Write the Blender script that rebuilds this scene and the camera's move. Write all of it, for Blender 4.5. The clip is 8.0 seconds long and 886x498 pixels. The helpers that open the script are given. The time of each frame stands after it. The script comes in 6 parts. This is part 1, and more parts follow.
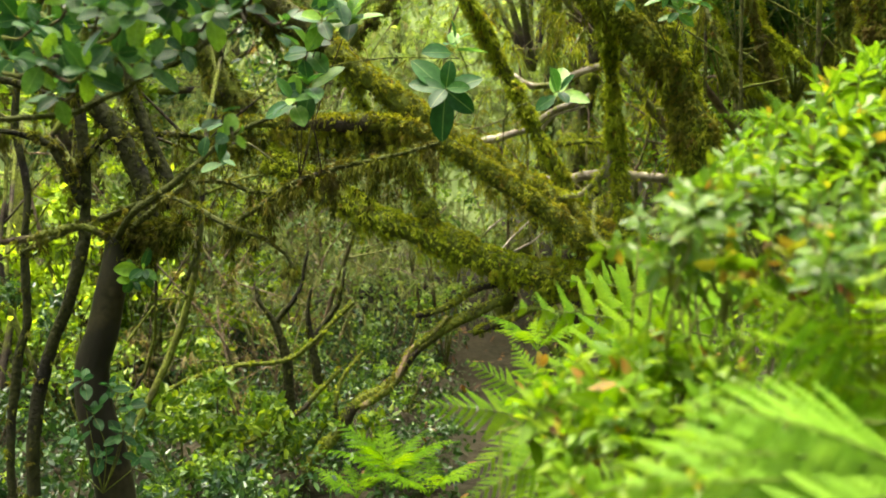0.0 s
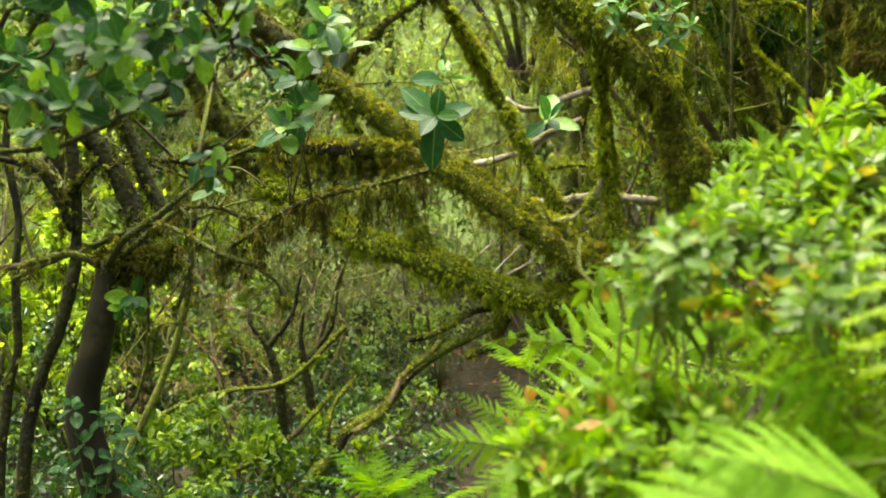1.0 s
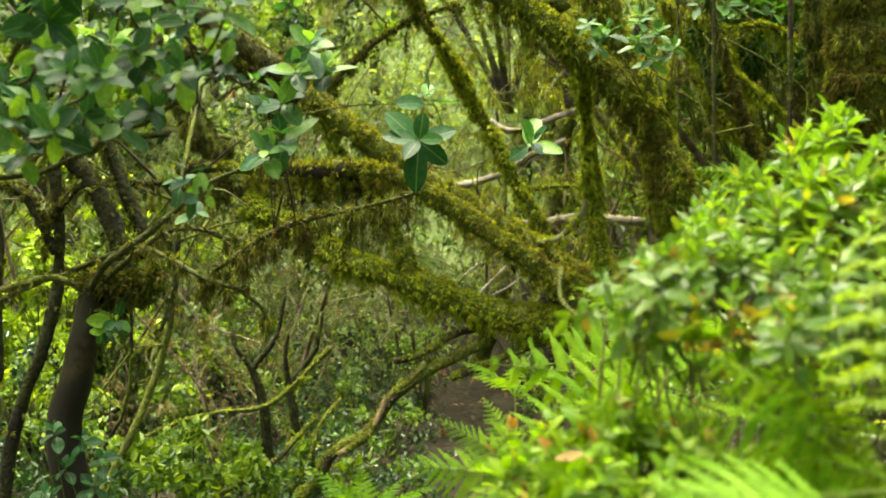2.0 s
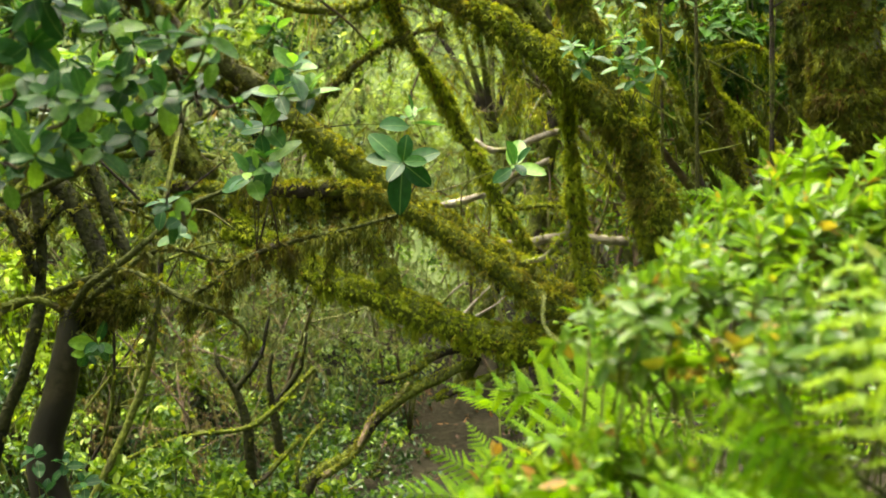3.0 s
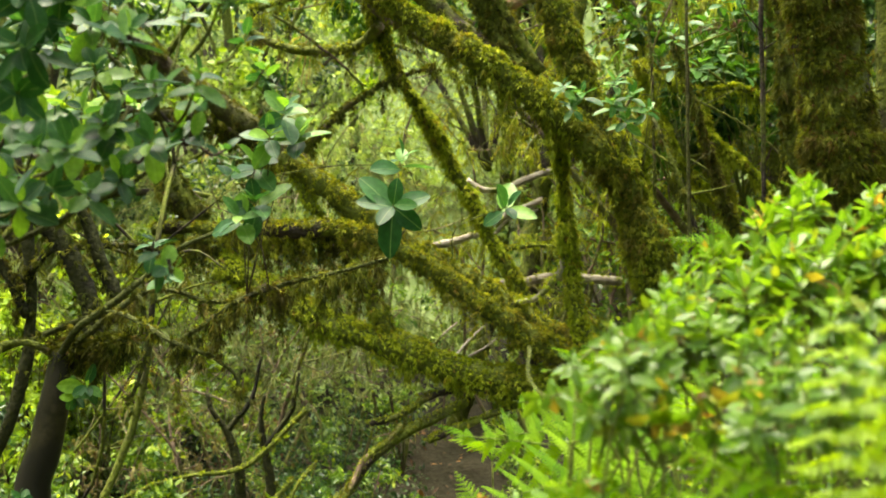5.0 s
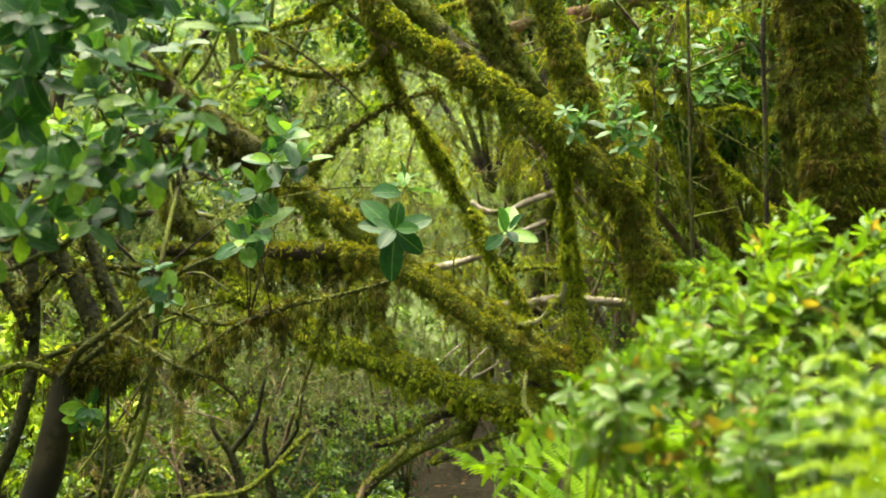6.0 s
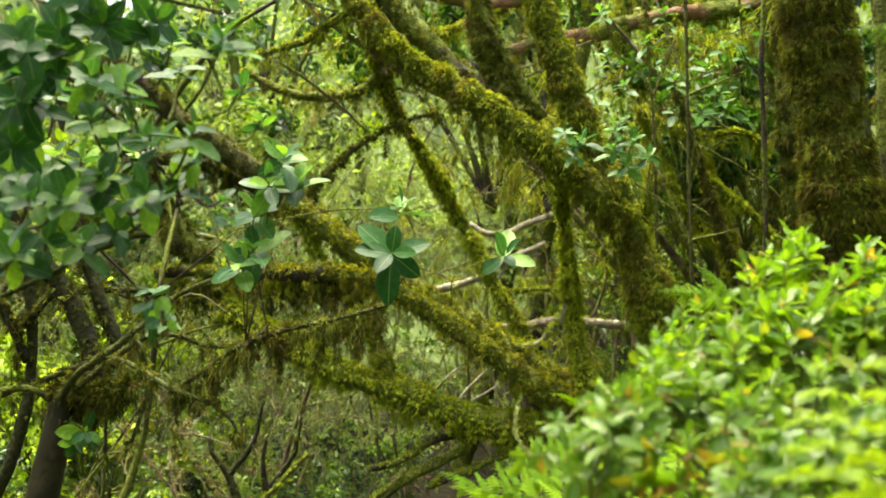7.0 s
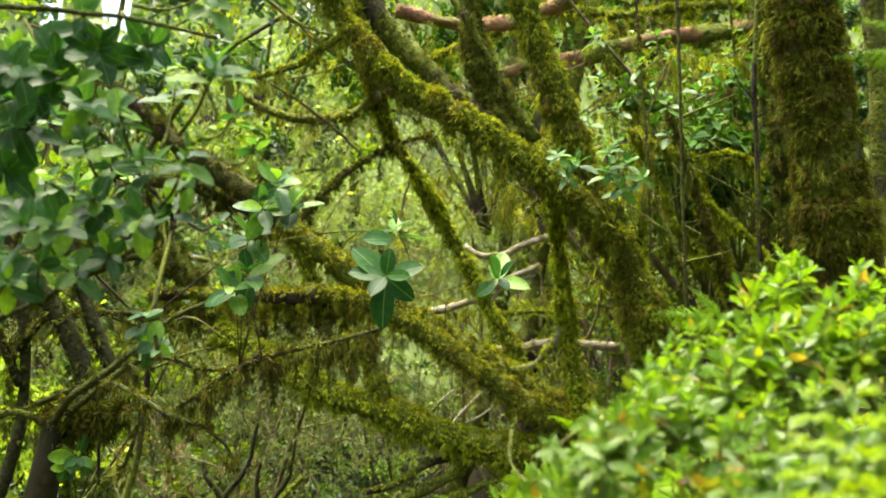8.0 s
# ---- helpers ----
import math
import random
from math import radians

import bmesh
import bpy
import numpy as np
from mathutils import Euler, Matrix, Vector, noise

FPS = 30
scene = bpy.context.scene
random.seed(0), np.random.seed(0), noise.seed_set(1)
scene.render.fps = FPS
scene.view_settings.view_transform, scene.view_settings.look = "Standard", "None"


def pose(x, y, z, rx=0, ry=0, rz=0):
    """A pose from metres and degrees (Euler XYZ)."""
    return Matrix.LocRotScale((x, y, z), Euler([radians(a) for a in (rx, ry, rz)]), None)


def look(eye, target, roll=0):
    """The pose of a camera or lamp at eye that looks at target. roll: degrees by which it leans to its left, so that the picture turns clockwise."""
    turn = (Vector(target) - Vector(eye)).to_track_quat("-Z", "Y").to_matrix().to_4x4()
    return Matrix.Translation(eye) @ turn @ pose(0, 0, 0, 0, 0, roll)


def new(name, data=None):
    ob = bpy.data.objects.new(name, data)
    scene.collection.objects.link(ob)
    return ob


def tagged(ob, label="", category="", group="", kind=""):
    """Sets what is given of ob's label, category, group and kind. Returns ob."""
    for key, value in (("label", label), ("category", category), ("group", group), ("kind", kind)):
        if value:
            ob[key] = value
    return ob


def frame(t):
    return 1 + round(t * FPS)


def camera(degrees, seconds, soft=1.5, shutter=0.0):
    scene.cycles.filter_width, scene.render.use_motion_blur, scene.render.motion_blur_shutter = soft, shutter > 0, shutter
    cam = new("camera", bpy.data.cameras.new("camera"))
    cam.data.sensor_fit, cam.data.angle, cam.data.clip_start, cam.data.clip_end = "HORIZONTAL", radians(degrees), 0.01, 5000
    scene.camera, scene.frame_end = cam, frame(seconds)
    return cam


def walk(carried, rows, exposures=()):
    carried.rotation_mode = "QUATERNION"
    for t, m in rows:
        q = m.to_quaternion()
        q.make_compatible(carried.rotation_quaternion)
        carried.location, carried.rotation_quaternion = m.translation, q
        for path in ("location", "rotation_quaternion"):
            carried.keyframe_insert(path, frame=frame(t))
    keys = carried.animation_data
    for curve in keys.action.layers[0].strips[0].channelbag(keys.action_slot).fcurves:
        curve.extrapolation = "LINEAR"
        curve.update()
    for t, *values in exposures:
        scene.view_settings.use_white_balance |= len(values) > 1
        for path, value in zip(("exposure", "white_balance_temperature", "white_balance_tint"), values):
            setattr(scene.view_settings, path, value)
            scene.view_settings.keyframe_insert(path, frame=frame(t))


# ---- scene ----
# ---------------- camera and its walk ----------------
cam = camera(45.0, 8.0, soft=1.8)
cam.data.dof.use_dof = True
cam.data.dof.focus_distance = 4.2
cam.data.dof.aperture_fstop = 4.0
PATH = [
    (0.0, pose(0.000, 0.000, 1.500, 87.31, 0.05, -0.00)),
    (0.5, pose(0.008, 0.002, 1.514, 87.80, 0.17, -0.06)),
    (1.0, pose(0.015, 0.005, 1.527, 88.33, 0.27, -0.26)),
    (1.5, pose(0.020, 0.006, 1.537, 88.83, 0.35, -0.59)),
    (3.0, pose(0.026, 0.010, 1.559, 90.22, 0.48, -1.82)),
    (3.5, pose(0.028, 0.015, 1.568, 90.70, 0.59, -2.07)),
    (4.0, pose(0.031, 0.020, 1.575, 91.14, 0.61, -2.18)),
    (4.5, pose(0.037, 0.022, 1.580, 91.61, 0.54, -2.17)),
    (6.0, pose(0.058, 0.010, 1.594, 93.21, 0.47, -1.73)),
    (6.5, pose(0.067, 0.010, 1.601, 93.73, 0.44, -1.65)),
    (7.0, pose(0.074, 0.014, 1.610, 94.24, 0.38, -1.63)),
    (7.5, pose(0.076, 0.015, 1.615, 94.82, 0.40, -1.75)),
    (8.0, pose(0.076, 0.014, 1.615, 95.38, 0.52, -1.90)),
]

walk(cam, PATH, exposures=[(0.0, 2.89, 7100, 0.0), (8.0, 2.89, 7100, 0.0)])

# ---------------- sky and light ----------------
world = bpy.data.worlds.new("overcast_sky")
scene.world = world
world.use_nodes = True
wn, wl = world.node_tree.nodes, world.node_tree.links
sky = wn.new("ShaderNodeTexSky")
sky.sky_type = "NISHITA"
sky.sun_disc = False
sky.sun_elevation, sky.sun_rotation = radians(79), radians(-76)
sky.dust_density, sky.air_density, sky.ozone_density = 6.0, 0.6, 0.0
wn["Background"].inputs["Strength"].default_value = 0.15
wl.new(sky.outputs["Color"], wn["Background"].inputs["Color"])
sun = new("sun", bpy.data.lights.new("sun", "SUN"))
sun.data.energy, sun.data.angle, sun.data.color = 1.15, radians(42), (1.0, 0.96, 0.88)
sun.matrix_basis = look((-1.5, 0.4, 8.0), (0.0, 0.0, 0.0))


# ---------------- materials ----------------
def nodes_of(name):
    m = bpy.data.materials.new(name)
    m.use_nodes = True
    return m, m.node_tree.nodes, m.node_tree.links


def ramp_of(nd, stops):
    r = nd.new("ShaderNodeValToRGB")
    e = r.color_ramp.elements
    e[0].position, e[0].color = stops[0][0], (*stops[0][1], 1)
    e[1].position, e[1].color = stops[-1][0], (*stops[-1][1], 1)
    for p, c in stops[1:-1]:
        k = e.new(p)
        k.color = (*c, 1)
    return r


def noise_of(nd, ln, scale, detail=4.0, coords="Object", stretch=None):
    tc = nd.new("ShaderNodeTexCoord")
    n = nd.new("ShaderNodeTexNoise")
    n.inputs["Scale"].default_value, n.inputs["Detail"].default_value = scale, detail
    src = tc.outputs[coords]
    if stretch:
        mp = nd.new("ShaderNodeMapping")
        mp.inputs["Scale"].default_value = stretch
        ln.new(src, mp.inputs["Vector"])
        src = mp.outputs["Vector"]
    ln.new(src, n.inputs["Vector"])
    return n


def foliage(name, stops, trans=0.4, rough=0.45, source="island", grain=40.0, glow=(1.25, 1.2, 0.45), spec=0.4, patch=None):
    """Leaf tissue: colour differs from leaf to leaf, light passes through."""
    m, nd, ln = nodes_of(name)
    p, out = nd["Principled BSDF"], nd["Material Output"]
    if source == "island":
        rnd = nd.new("ShaderNodeNewGeometry").outputs["Random Per Island"]
    else:
        rnd = nd.new("ShaderNodeObjectInfo").outputs["Random"]
    r = ramp_of(nd, stops)
    ln.new(rnd, r.inputs["Fac"])
    n = noise_of(nd, ln, grain, 5.0)
    var = ramp_of(nd, [(0.3, (0.62, 0.66, 0.6)), (0.7, (1.2, 1.15, 1.1))])
    ln.new(n.outputs["Fac"], var.inputs["Fac"])
    mul = nd.new("ShaderNodeMix")
    mul.data_type, mul.blend_type = "RGBA", "MULTIPLY"
    mul.inputs["Factor"].default_value = 1.0
    ln.new(r.outputs["Color"], mul.inputs["A"])
    ln.new(var.outputs["Color"], mul.inputs["B"])
    if patch:
        # larger withered or differently coloured patches
        big = noise_of(nd, ln, 4.5, 4.0)
        where = ramp_of(nd, [(0.5, (0, 0, 0)), (0.68, (0.75, 0.75, 0.75))])
        ln.new(big.outputs["Fac"], where.inputs["Fac"])
        tint = nd.new("ShaderNodeMix")
        tint.data_type = "RGBA"
        tint.inputs["B"].default_value = (*patch, 1)
        ln.new(where.outputs["Color"], tint.inputs["Factor"])
        ln.new(mul.outputs["Result"], tint.inputs["A"])
        mul = tint
    if source == "object":
        # pale midrib along the leaf
        tc = nd.new("ShaderNodeTexCoord")
        xyz = nd.new("ShaderNodeSeparateXYZ")
        ln.new(tc.outputs["Object"], xyz.inputs["Vector"])
        ab = nd.new("ShaderNodeMath")
        ab.operation = "ABSOLUTE"
        ln.new(xyz.outputs["X"], ab.inputs[0])
        mr = nd.new("ShaderNodeMapRange")
        mr.inputs["From Min"].default_value, mr.inputs["From Max"].default_value = 0.0003, 0.0012
        mr.inputs["To Min"].default_value, mr.inputs["To Max"].default_value = 0.26, 0.0
        ln.new(ab.outputs["Value"], mr.inputs["Value"])
        rib = nd.new("ShaderNodeMix")
        rib.data_type = "RGBA"
        rib.inputs["B"].default_value = (0.34, 0.46, 0.16, 1)
        ln.new(mr.outputs["Result"], rib.inputs["Factor"])
        ln.new(mul.outputs["Result"], rib.inputs["A"])
        mul = rib
    ln.new(mul.outputs["Result"], p.inputs["Base Color"])
    p.inputs["Roughness"].default_value = rough
    p.inputs["Specular IOR Level"].default_value = spec
    bump = nd.new("ShaderNodeBump")
    bump.inputs["Strength"].default_value, bump.inputs["Distance"].default_value = 0.25, 0.002
    ln.new(n.outputs["Fac"], bump.inputs["Height"])
    ln.new(bump.outputs["Normal"], p.inputs["Normal"])
    tr = nd.new("ShaderNodeBsdfTranslucent")
    warm = nd.new("ShaderNodeMix")
    warm.data_type, warm.blend_type = "RGBA", "MULTIPLY"
    warm.inputs["Factor"].default_value = 1.0
    warm.inputs["B"].default_value = (*glow, 1)
    ln.new(mul.outputs["Result"], warm.inputs["A"])
    ln.new(warm.outputs["Result"], tr.inputs["Color"])
    mix = nd.new("ShaderNodeMixShader")
    mix.inputs["Fac"].default_value = trans
    ln.new(p.outputs["BSDF"], mix.inputs[1])
    ln.new(tr.outputs["BSDF"], mix.inputs[2])
    ln.new(mix.outputs["Shader"], out.inputs["Surface"])
    return m


def bark(name, dark, light, moss=None, cover=0.5, rough=0.85, scale=9.0, stretch=None, relief=0.02):
    """Bark with cracks, lichen stains and, where given, patches of moss."""
    m, nd, ln = nodes_of(name)
    p = nd["Principled BSDF"]
    n1 = noise_of(nd, ln, scale, 8.0, stretch=stretch)
    r1 = ramp_of(nd, [(0.3, dark), (0.7, light)])
    ln.new(n1.outputs["Fac"], r1.inputs["Fac"])
    col = r1.outputs["Color"]
    n2 = noise_of(nd, ln, scale * 6, 6.0)
    if moss:
        n3 = noise_of(nd, ln, 3.5, 6.0)
        r3 = ramp_of(nd, [(max(0.0, 0.62 - cover * 0.5), (0, 0, 0)), (max(0.05, 0.72 - cover * 0.5), (1, 1, 1))])
        ln.new(n3.outputs["Fac"], r3.inputs["Fac"])
        r4 = ramp_of(nd, [(0.3, tuple(c * 0.45 for c in moss)), (0.7, tuple(c * 1.3 for c in moss))])
        ln.new(n2.outputs["Fac"], r4.inputs["Fac"])
        mx = nd.new("ShaderNodeMix")
        mx.data_type = "RGBA"
        ln.new(r3.outputs["Color"], mx.inputs["Factor"])
        ln.new(col, mx.inputs["A"])
        ln.new(r4.outputs["Color"], mx.inputs["B"])
        col = mx.outputs["Result"]
    ln.new(col, p.inputs["Base Color"])
    p.inputs["Roughness"].default_value = rough
    p.inputs["Specular IOR Level"].default_value = 0.2
    add = nd.new("ShaderNodeMath")
    add.operation = "ADD"
    ln.new(n1.outputs["Fac"], add.inputs[0])
    ln.new(n2.outputs["Fac"], add.inputs[1])
    bump = nd.new("ShaderNodeBump")
    bump.inputs["Strength"].default_value, bump.inputs["Distance"].default_value = 0.8, relief
    ln.new(add.outputs["Value"], bump.inputs["Height"])
    ln.new(bump.outputs["Normal"], p.inputs["Normal"])
    return m


MOSS_G = (0.10, 0.12, 0.014)
M_BARK_MOSSY = bark("mossy_bark", (0.035, 0.022, 0.012), (0.13, 0.085, 0.045), MOSS_G, 0.75)
M_BARK_DARK = bark("dark_wet_bark", (0.014, 0.011, 0.008), (0.05, 0.038, 0.026), MOSS_G, 0.4, 0.9)
M_BARK_SMOOTH = bark("smooth_grey_bark", (0.006, 0.0055, 0.004), (0.025, 0.022, 0.016), (0.03, 0.026, 0.014), 0.25, 0.42, 5.0, (1, 1, 0.4), 0.004)
M_BARK_RED = bark("red_peeling_bark", (0.085, 0.042, 0.027), (0.27, 0.145, 0.09), MOSS_G, 0.27, 0.8, 9.0)
M_BARK_BROWN = bark("brown_flaking_bark", (0.06, 0.042, 0.025), (0.27, 0.19, 0.115), MOSS_G, 0.4, 0.85, 9.0)
M_DEADWOOD = bark("bleached_dead_wood", (0.16, 0.13, 0.09), (0.42, 0.38, 0.30), MOSS_G, 0.2, 0.8, 14.0)
M_BARK_REDDISH = bark("dark_red_brown_bark", (0.008, 0.006, 0.004), (0.042, 0.022, 0.014), (0.05, 0.052, 0.010), 0.5, 0.85, 9.0)
# near-black bark colour that stands in for shade under the leaves
M_BARK_BLACK = bark("shade_black_bark", (0.006, 0.006, 0.003), (0.02, 0.017, 0.009), (0.026, 0.028, 0.006), 0.45, 0.9)
M_TWIG = bark("brown_twig_bark", (0.025, 0.017, 0.010), (0.085, 0.058, 0.034), MOSS_G, 0.45, 0.8, 20.0)
# grey-brown twig colour, paled further in place of haze
M_TWIG_PALE = bark("grey_brown_twig_bark", (0.06, 0.043, 0.03), (0.20, 0.145, 0.095), (0.15, 0.16, 0.045), 0.35, 0.85, 20.0)
M_RACHIS = bark("green_frond_stalk", (0.10, 0.15, 0.02), (0.20, 0.28, 0.04), None, 0, 0.6, 30.0)
M_STEM = bark("green_brown_stem", (0.08, 0.10, 0.018), (0.18, 0.20, 0.04), None, 0, 0.6, 30.0)
M_MOSS = foliage("yellow_green_moss", [(0.0, (0.15, 0.205, 0.016)), (0.3, (0.225, 0.29, 0.021)), (0.65, (0.325, 0.40, 0.03)), (0.93, (0.45, 0.51, 0.045)), (0.975, (0.30, 0.23, 0.03)), (1.0, (0.20, 0.12, 0.03))], 0.34, 0.8, spec=0.1, patch=(0.21, 0.20, 0.025))
M_MOSS_MID = foliage("green_brown_moss", [(0.0, (0.09, 0.115, 0.015)), (0.3, (0.155, 0.20, 0.02)), (0.65, (0.245, 0.30, 0.028)), (0.9, (0.37, 0.41, 0.04)), (1.0, (0.18, 0.12, 0.026))], 0.42, 0.8, spec=0.1, patch=(0.14, 0.11, 0.028))
# dark olive moss, darkened in part for shade on the left trees
M_MOSS_DARK = foliage("olive_hanging_moss", [(0.0, (0.03, 0.038, 0.008)), (0.5, (0.085, 0.105, 0.016)), (0.85, (0.18, 0.20, 0.03)), (1.0, (0.12, 0.085, 0.026))], 0.45, 0.8, spec=0.1, patch=(0.08, 0.062, 0.018))
M_MOSS_RUST = foliage("rusty_green_moss", [(0.0, (0.042, 0.05, 0.007)), (0.4, (0.088, 0.108, 0.010)), (0.8, (0.155, 0.175, 0.016)), (0.92, (0.101, 0.072, 0.016)), (1.0, (0.09, 0.05, 0.014))], 0.4, 0.8, spec=0.1, patch=(0.06, 0.048, 0.012))
M_MOSS_GOLD = foliage("golden_brown_moss", [(0.0, (0.095, 0.102, 0.014)), (0.3, (0.17, 0.195, 0.019)), (0.65, (0.27, 0.30, 0.027)), (0.9, (0.39, 0.41, 0.037)), (1.0, (0.20, 0.13, 0.03))], 0.4, 0.8, spec=0.1, patch=(0.15, 0.115, 0.027))
# lichen colour lifted for haze and for weak light in the thickets
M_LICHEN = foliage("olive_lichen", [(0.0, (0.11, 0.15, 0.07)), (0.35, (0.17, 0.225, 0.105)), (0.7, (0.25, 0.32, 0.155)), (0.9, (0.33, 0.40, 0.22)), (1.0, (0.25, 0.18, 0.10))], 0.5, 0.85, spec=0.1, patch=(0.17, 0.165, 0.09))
M_LAUREL = foliage("waxy_laurel_leaf", [(0.0, (0.02, 0.075, 0.022)), (0.42, (0.038, 0.12, 0.034)), (0.62, (0.07, 0.175, 0.046)), (0.78, (0.12, 0.26, 0.038)), (1.0, (0.2, 0.37, 0.04))], 0.46, 0.42, "object", 60.0, spec=0.24)
M_GLOSSY = foliage("glossy_green_leaf", [(0.0, (0.03, 0.11, 0.018)), (0.6, (0.065, 0.18, 0.028)), (1.0, (0.13, 0.28, 0.045))], 0.42, 0.38, "object", 60.0, spec=0.24)
M_LAUREL_DARK = foliage("dark_waxy_laurel_leaf", [(0.0, (0.011, 0.05, 0.012)), (0.7, (0.022, 0.082, 0.018)), (1.0, (0.045, 0.13, 0.03))], 0.35, 0.42, "object", 60.0, spec=0.13)
M_BUSH = foliage("fresh_green_leaf", [(0.0, (0.07, 0.162, 0.013)), (0.45, (0.105, 0.212, 0.016)), (0.9, (0.155, 0.265, 0.021)), (0.96, (0.23, 0.24, 0.03)), (0.99, (0.30, 0.18, 0.05)), (1.0, (0.16, 0.09, 0.03))], 0.58, 0.32, "object", 60.0, glow=(1.25, 1.2, 0.4), spec=0.36)
M_FERN = foliage("fern_green", [(0.0, (0.10, 0.235, 0.006)), (0.6, (0.145, 0.29, 0.008)), (1.0, (0.20, 0.345, 0.012))], 0.55, 0.6, "object", 25.0, glow=(1.25, 1.2, 0.4), spec=0.1)
M_UNDER = foliage("undergrowth_leaf", [(0.0, (0.045, 0.10, 0.02)), (0.5, (0.12, 0.22, 0.03)), (0.85, (0.22, 0.36, 0.04)), (1.0, (0.34, 0.44, 0.05))], 0.45, 0.4, spec=0.4)
M_VIVID = foliage("vivid_green_leaf", [(0.0, (0.021, 0.061, 0.009)), (0.5, (0.045, 0.116, 0.015)), (1.0, (0.101, 0.206, 0.025))], 0.45, 0.4, spec=0.25)
M_SPRING = foliage("spring_green_leaf", [(0.0, (0.034, 0.085, 0.013)), (0.4, (0.085, 0.165, 0.018)), (1.0, (0.21, 0.31, 0.027))], 0.5, 0.4, spec=0.25)
# darker copy of the undergrowth green, with shade put into the colour
M_SHADE = foliage("shade_tinted_undergrowth_leaf", [(0.0, (0.014, 0.045, 0.016)), (0.6, (0.035, 0.09, 0.025)), (1.0, (0.095, 0.18, 0.04))], 0.4, 0.3, spec=0.5)
# bright leaf colour that stands in for sunlight in the clearing
M_GLADE = foliage("sun_tinted_glade_leaf", [(0.0, (0.22, 0.33, 0.03)), (0.5, (0.36, 0.53, 0.05)), (1.0, (0.46, 0.62, 0.08))], 0.6, 0.5, spec=0.3)
M_TWIG_DARK = bark("dark_twig_bark", (0.012, 0.009, 0.006), (0.05, 0.037, 0.024), (0.06, 0.07, 0.014), 0.55, 0.9, 20.0)
# far leaf colour washed pale in place of haze
M_FARLEAF = foliage("haze_tinted_far_leaf", [(0.0, (0.17, 0.25, 0.085)), (0.5, (0.25, 0.36, 0.12)), (1.0, (0.36, 0.47, 0.18))], 0.5, 0.6, spec=0.2)
# yellow-green leaf colour that stands in for light from behind
M_BACKLIT = foliage("backlight_tinted_yellow_leaf", [(0.0, (0.075, 0.14, 0.016)), (0.6, (0.16, 0.27, 0.024)), (1.0, (0.32, 0.47, 0.042))], 0.6, 0.5, spec=0.2)
M_COPSE = foliage("copse_leaf", [(0.0, (0.05, 0.095, 0.03)), (0.5, (0.10, 0.165, 0.055)), (0.9, (0.17, 0.25, 0.085)), (1.0, (0.26, 0.36, 0.10))], 0.45, 0.5, spec=0.25)
M_LITTER = foliage("dead_leaf", [(0.0, (0.06, 0.03, 0.015)), (0.6, (0.15, 0.075, 0.03)), (1.0, (0.3, 0.15, 0.05))], 0.15, 0.7, "island", 40.0)


def ground_material():
    m, nd, ln = nodes_of("forest_soil")
    p = nd["Principled BSDF"]
    a, b = noise_of(nd, ln, 1.3, 6.0), noise_of(nd, ln, 22.0, 8.0)
    r = ramp_of(nd, [(0.3, (0.016, 0.015, 0.009)), (0.55, (0.03, 0.027, 0.017)), (0.75, (0.046, 0.041, 0.026))])
    r2 = ramp_of(nd, [(0.35, (0.55, 0.5, 0.45)), (0.7, (1.2, 1.2, 1.2))])
    ln.new(a.outputs["Fac"], r.inputs["Fac"])
    ln.new(b.outputs["Fac"], r2.inputs["Fac"])
    mu = nd.new("ShaderNodeMix")
    mu.data_type, mu.blend_type = "RGBA", "MULTIPLY"
    mu.inputs["Factor"].default_value = 1.0
    ln.new(r.outputs["Color"], mu.inputs["A"])
    ln.new(r2.outputs["Color"], mu.inputs["B"])
    ln.new(mu.outputs["Result"], p.inputs["Base Color"])
    p.inputs["Roughness"].default_value = 0.95
    p.inputs["Specular IOR Level"].default_value = 0.08
    bump = nd.new("ShaderNodeBump")
    bump.inputs["Strength"].default_value, bump.inputs["Distance"].default_value = 0.9, 0.03
    ln.new(b.outputs["Fac"], bump.inputs["Height"])
    ln.new(bump.outputs["Normal"], p.inputs["Normal"])
    return m


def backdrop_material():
    """Distant wooded slope: its colour holds the haze, with a faint glow added."""
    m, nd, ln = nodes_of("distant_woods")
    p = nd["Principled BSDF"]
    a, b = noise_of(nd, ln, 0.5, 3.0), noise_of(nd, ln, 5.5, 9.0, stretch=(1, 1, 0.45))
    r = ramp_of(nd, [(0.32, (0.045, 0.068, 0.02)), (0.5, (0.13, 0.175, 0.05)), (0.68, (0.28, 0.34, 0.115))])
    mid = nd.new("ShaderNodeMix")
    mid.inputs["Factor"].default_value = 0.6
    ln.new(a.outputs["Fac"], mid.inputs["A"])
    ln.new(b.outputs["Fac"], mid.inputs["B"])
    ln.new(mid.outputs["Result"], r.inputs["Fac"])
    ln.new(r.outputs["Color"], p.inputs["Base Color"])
    # glow added to lift the slope; there is no lamp behind it
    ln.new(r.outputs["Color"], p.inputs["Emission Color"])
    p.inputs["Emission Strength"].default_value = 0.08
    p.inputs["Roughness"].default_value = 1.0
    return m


M_SOIL, M_BACKDROP = ground_material(), backdrop_material()


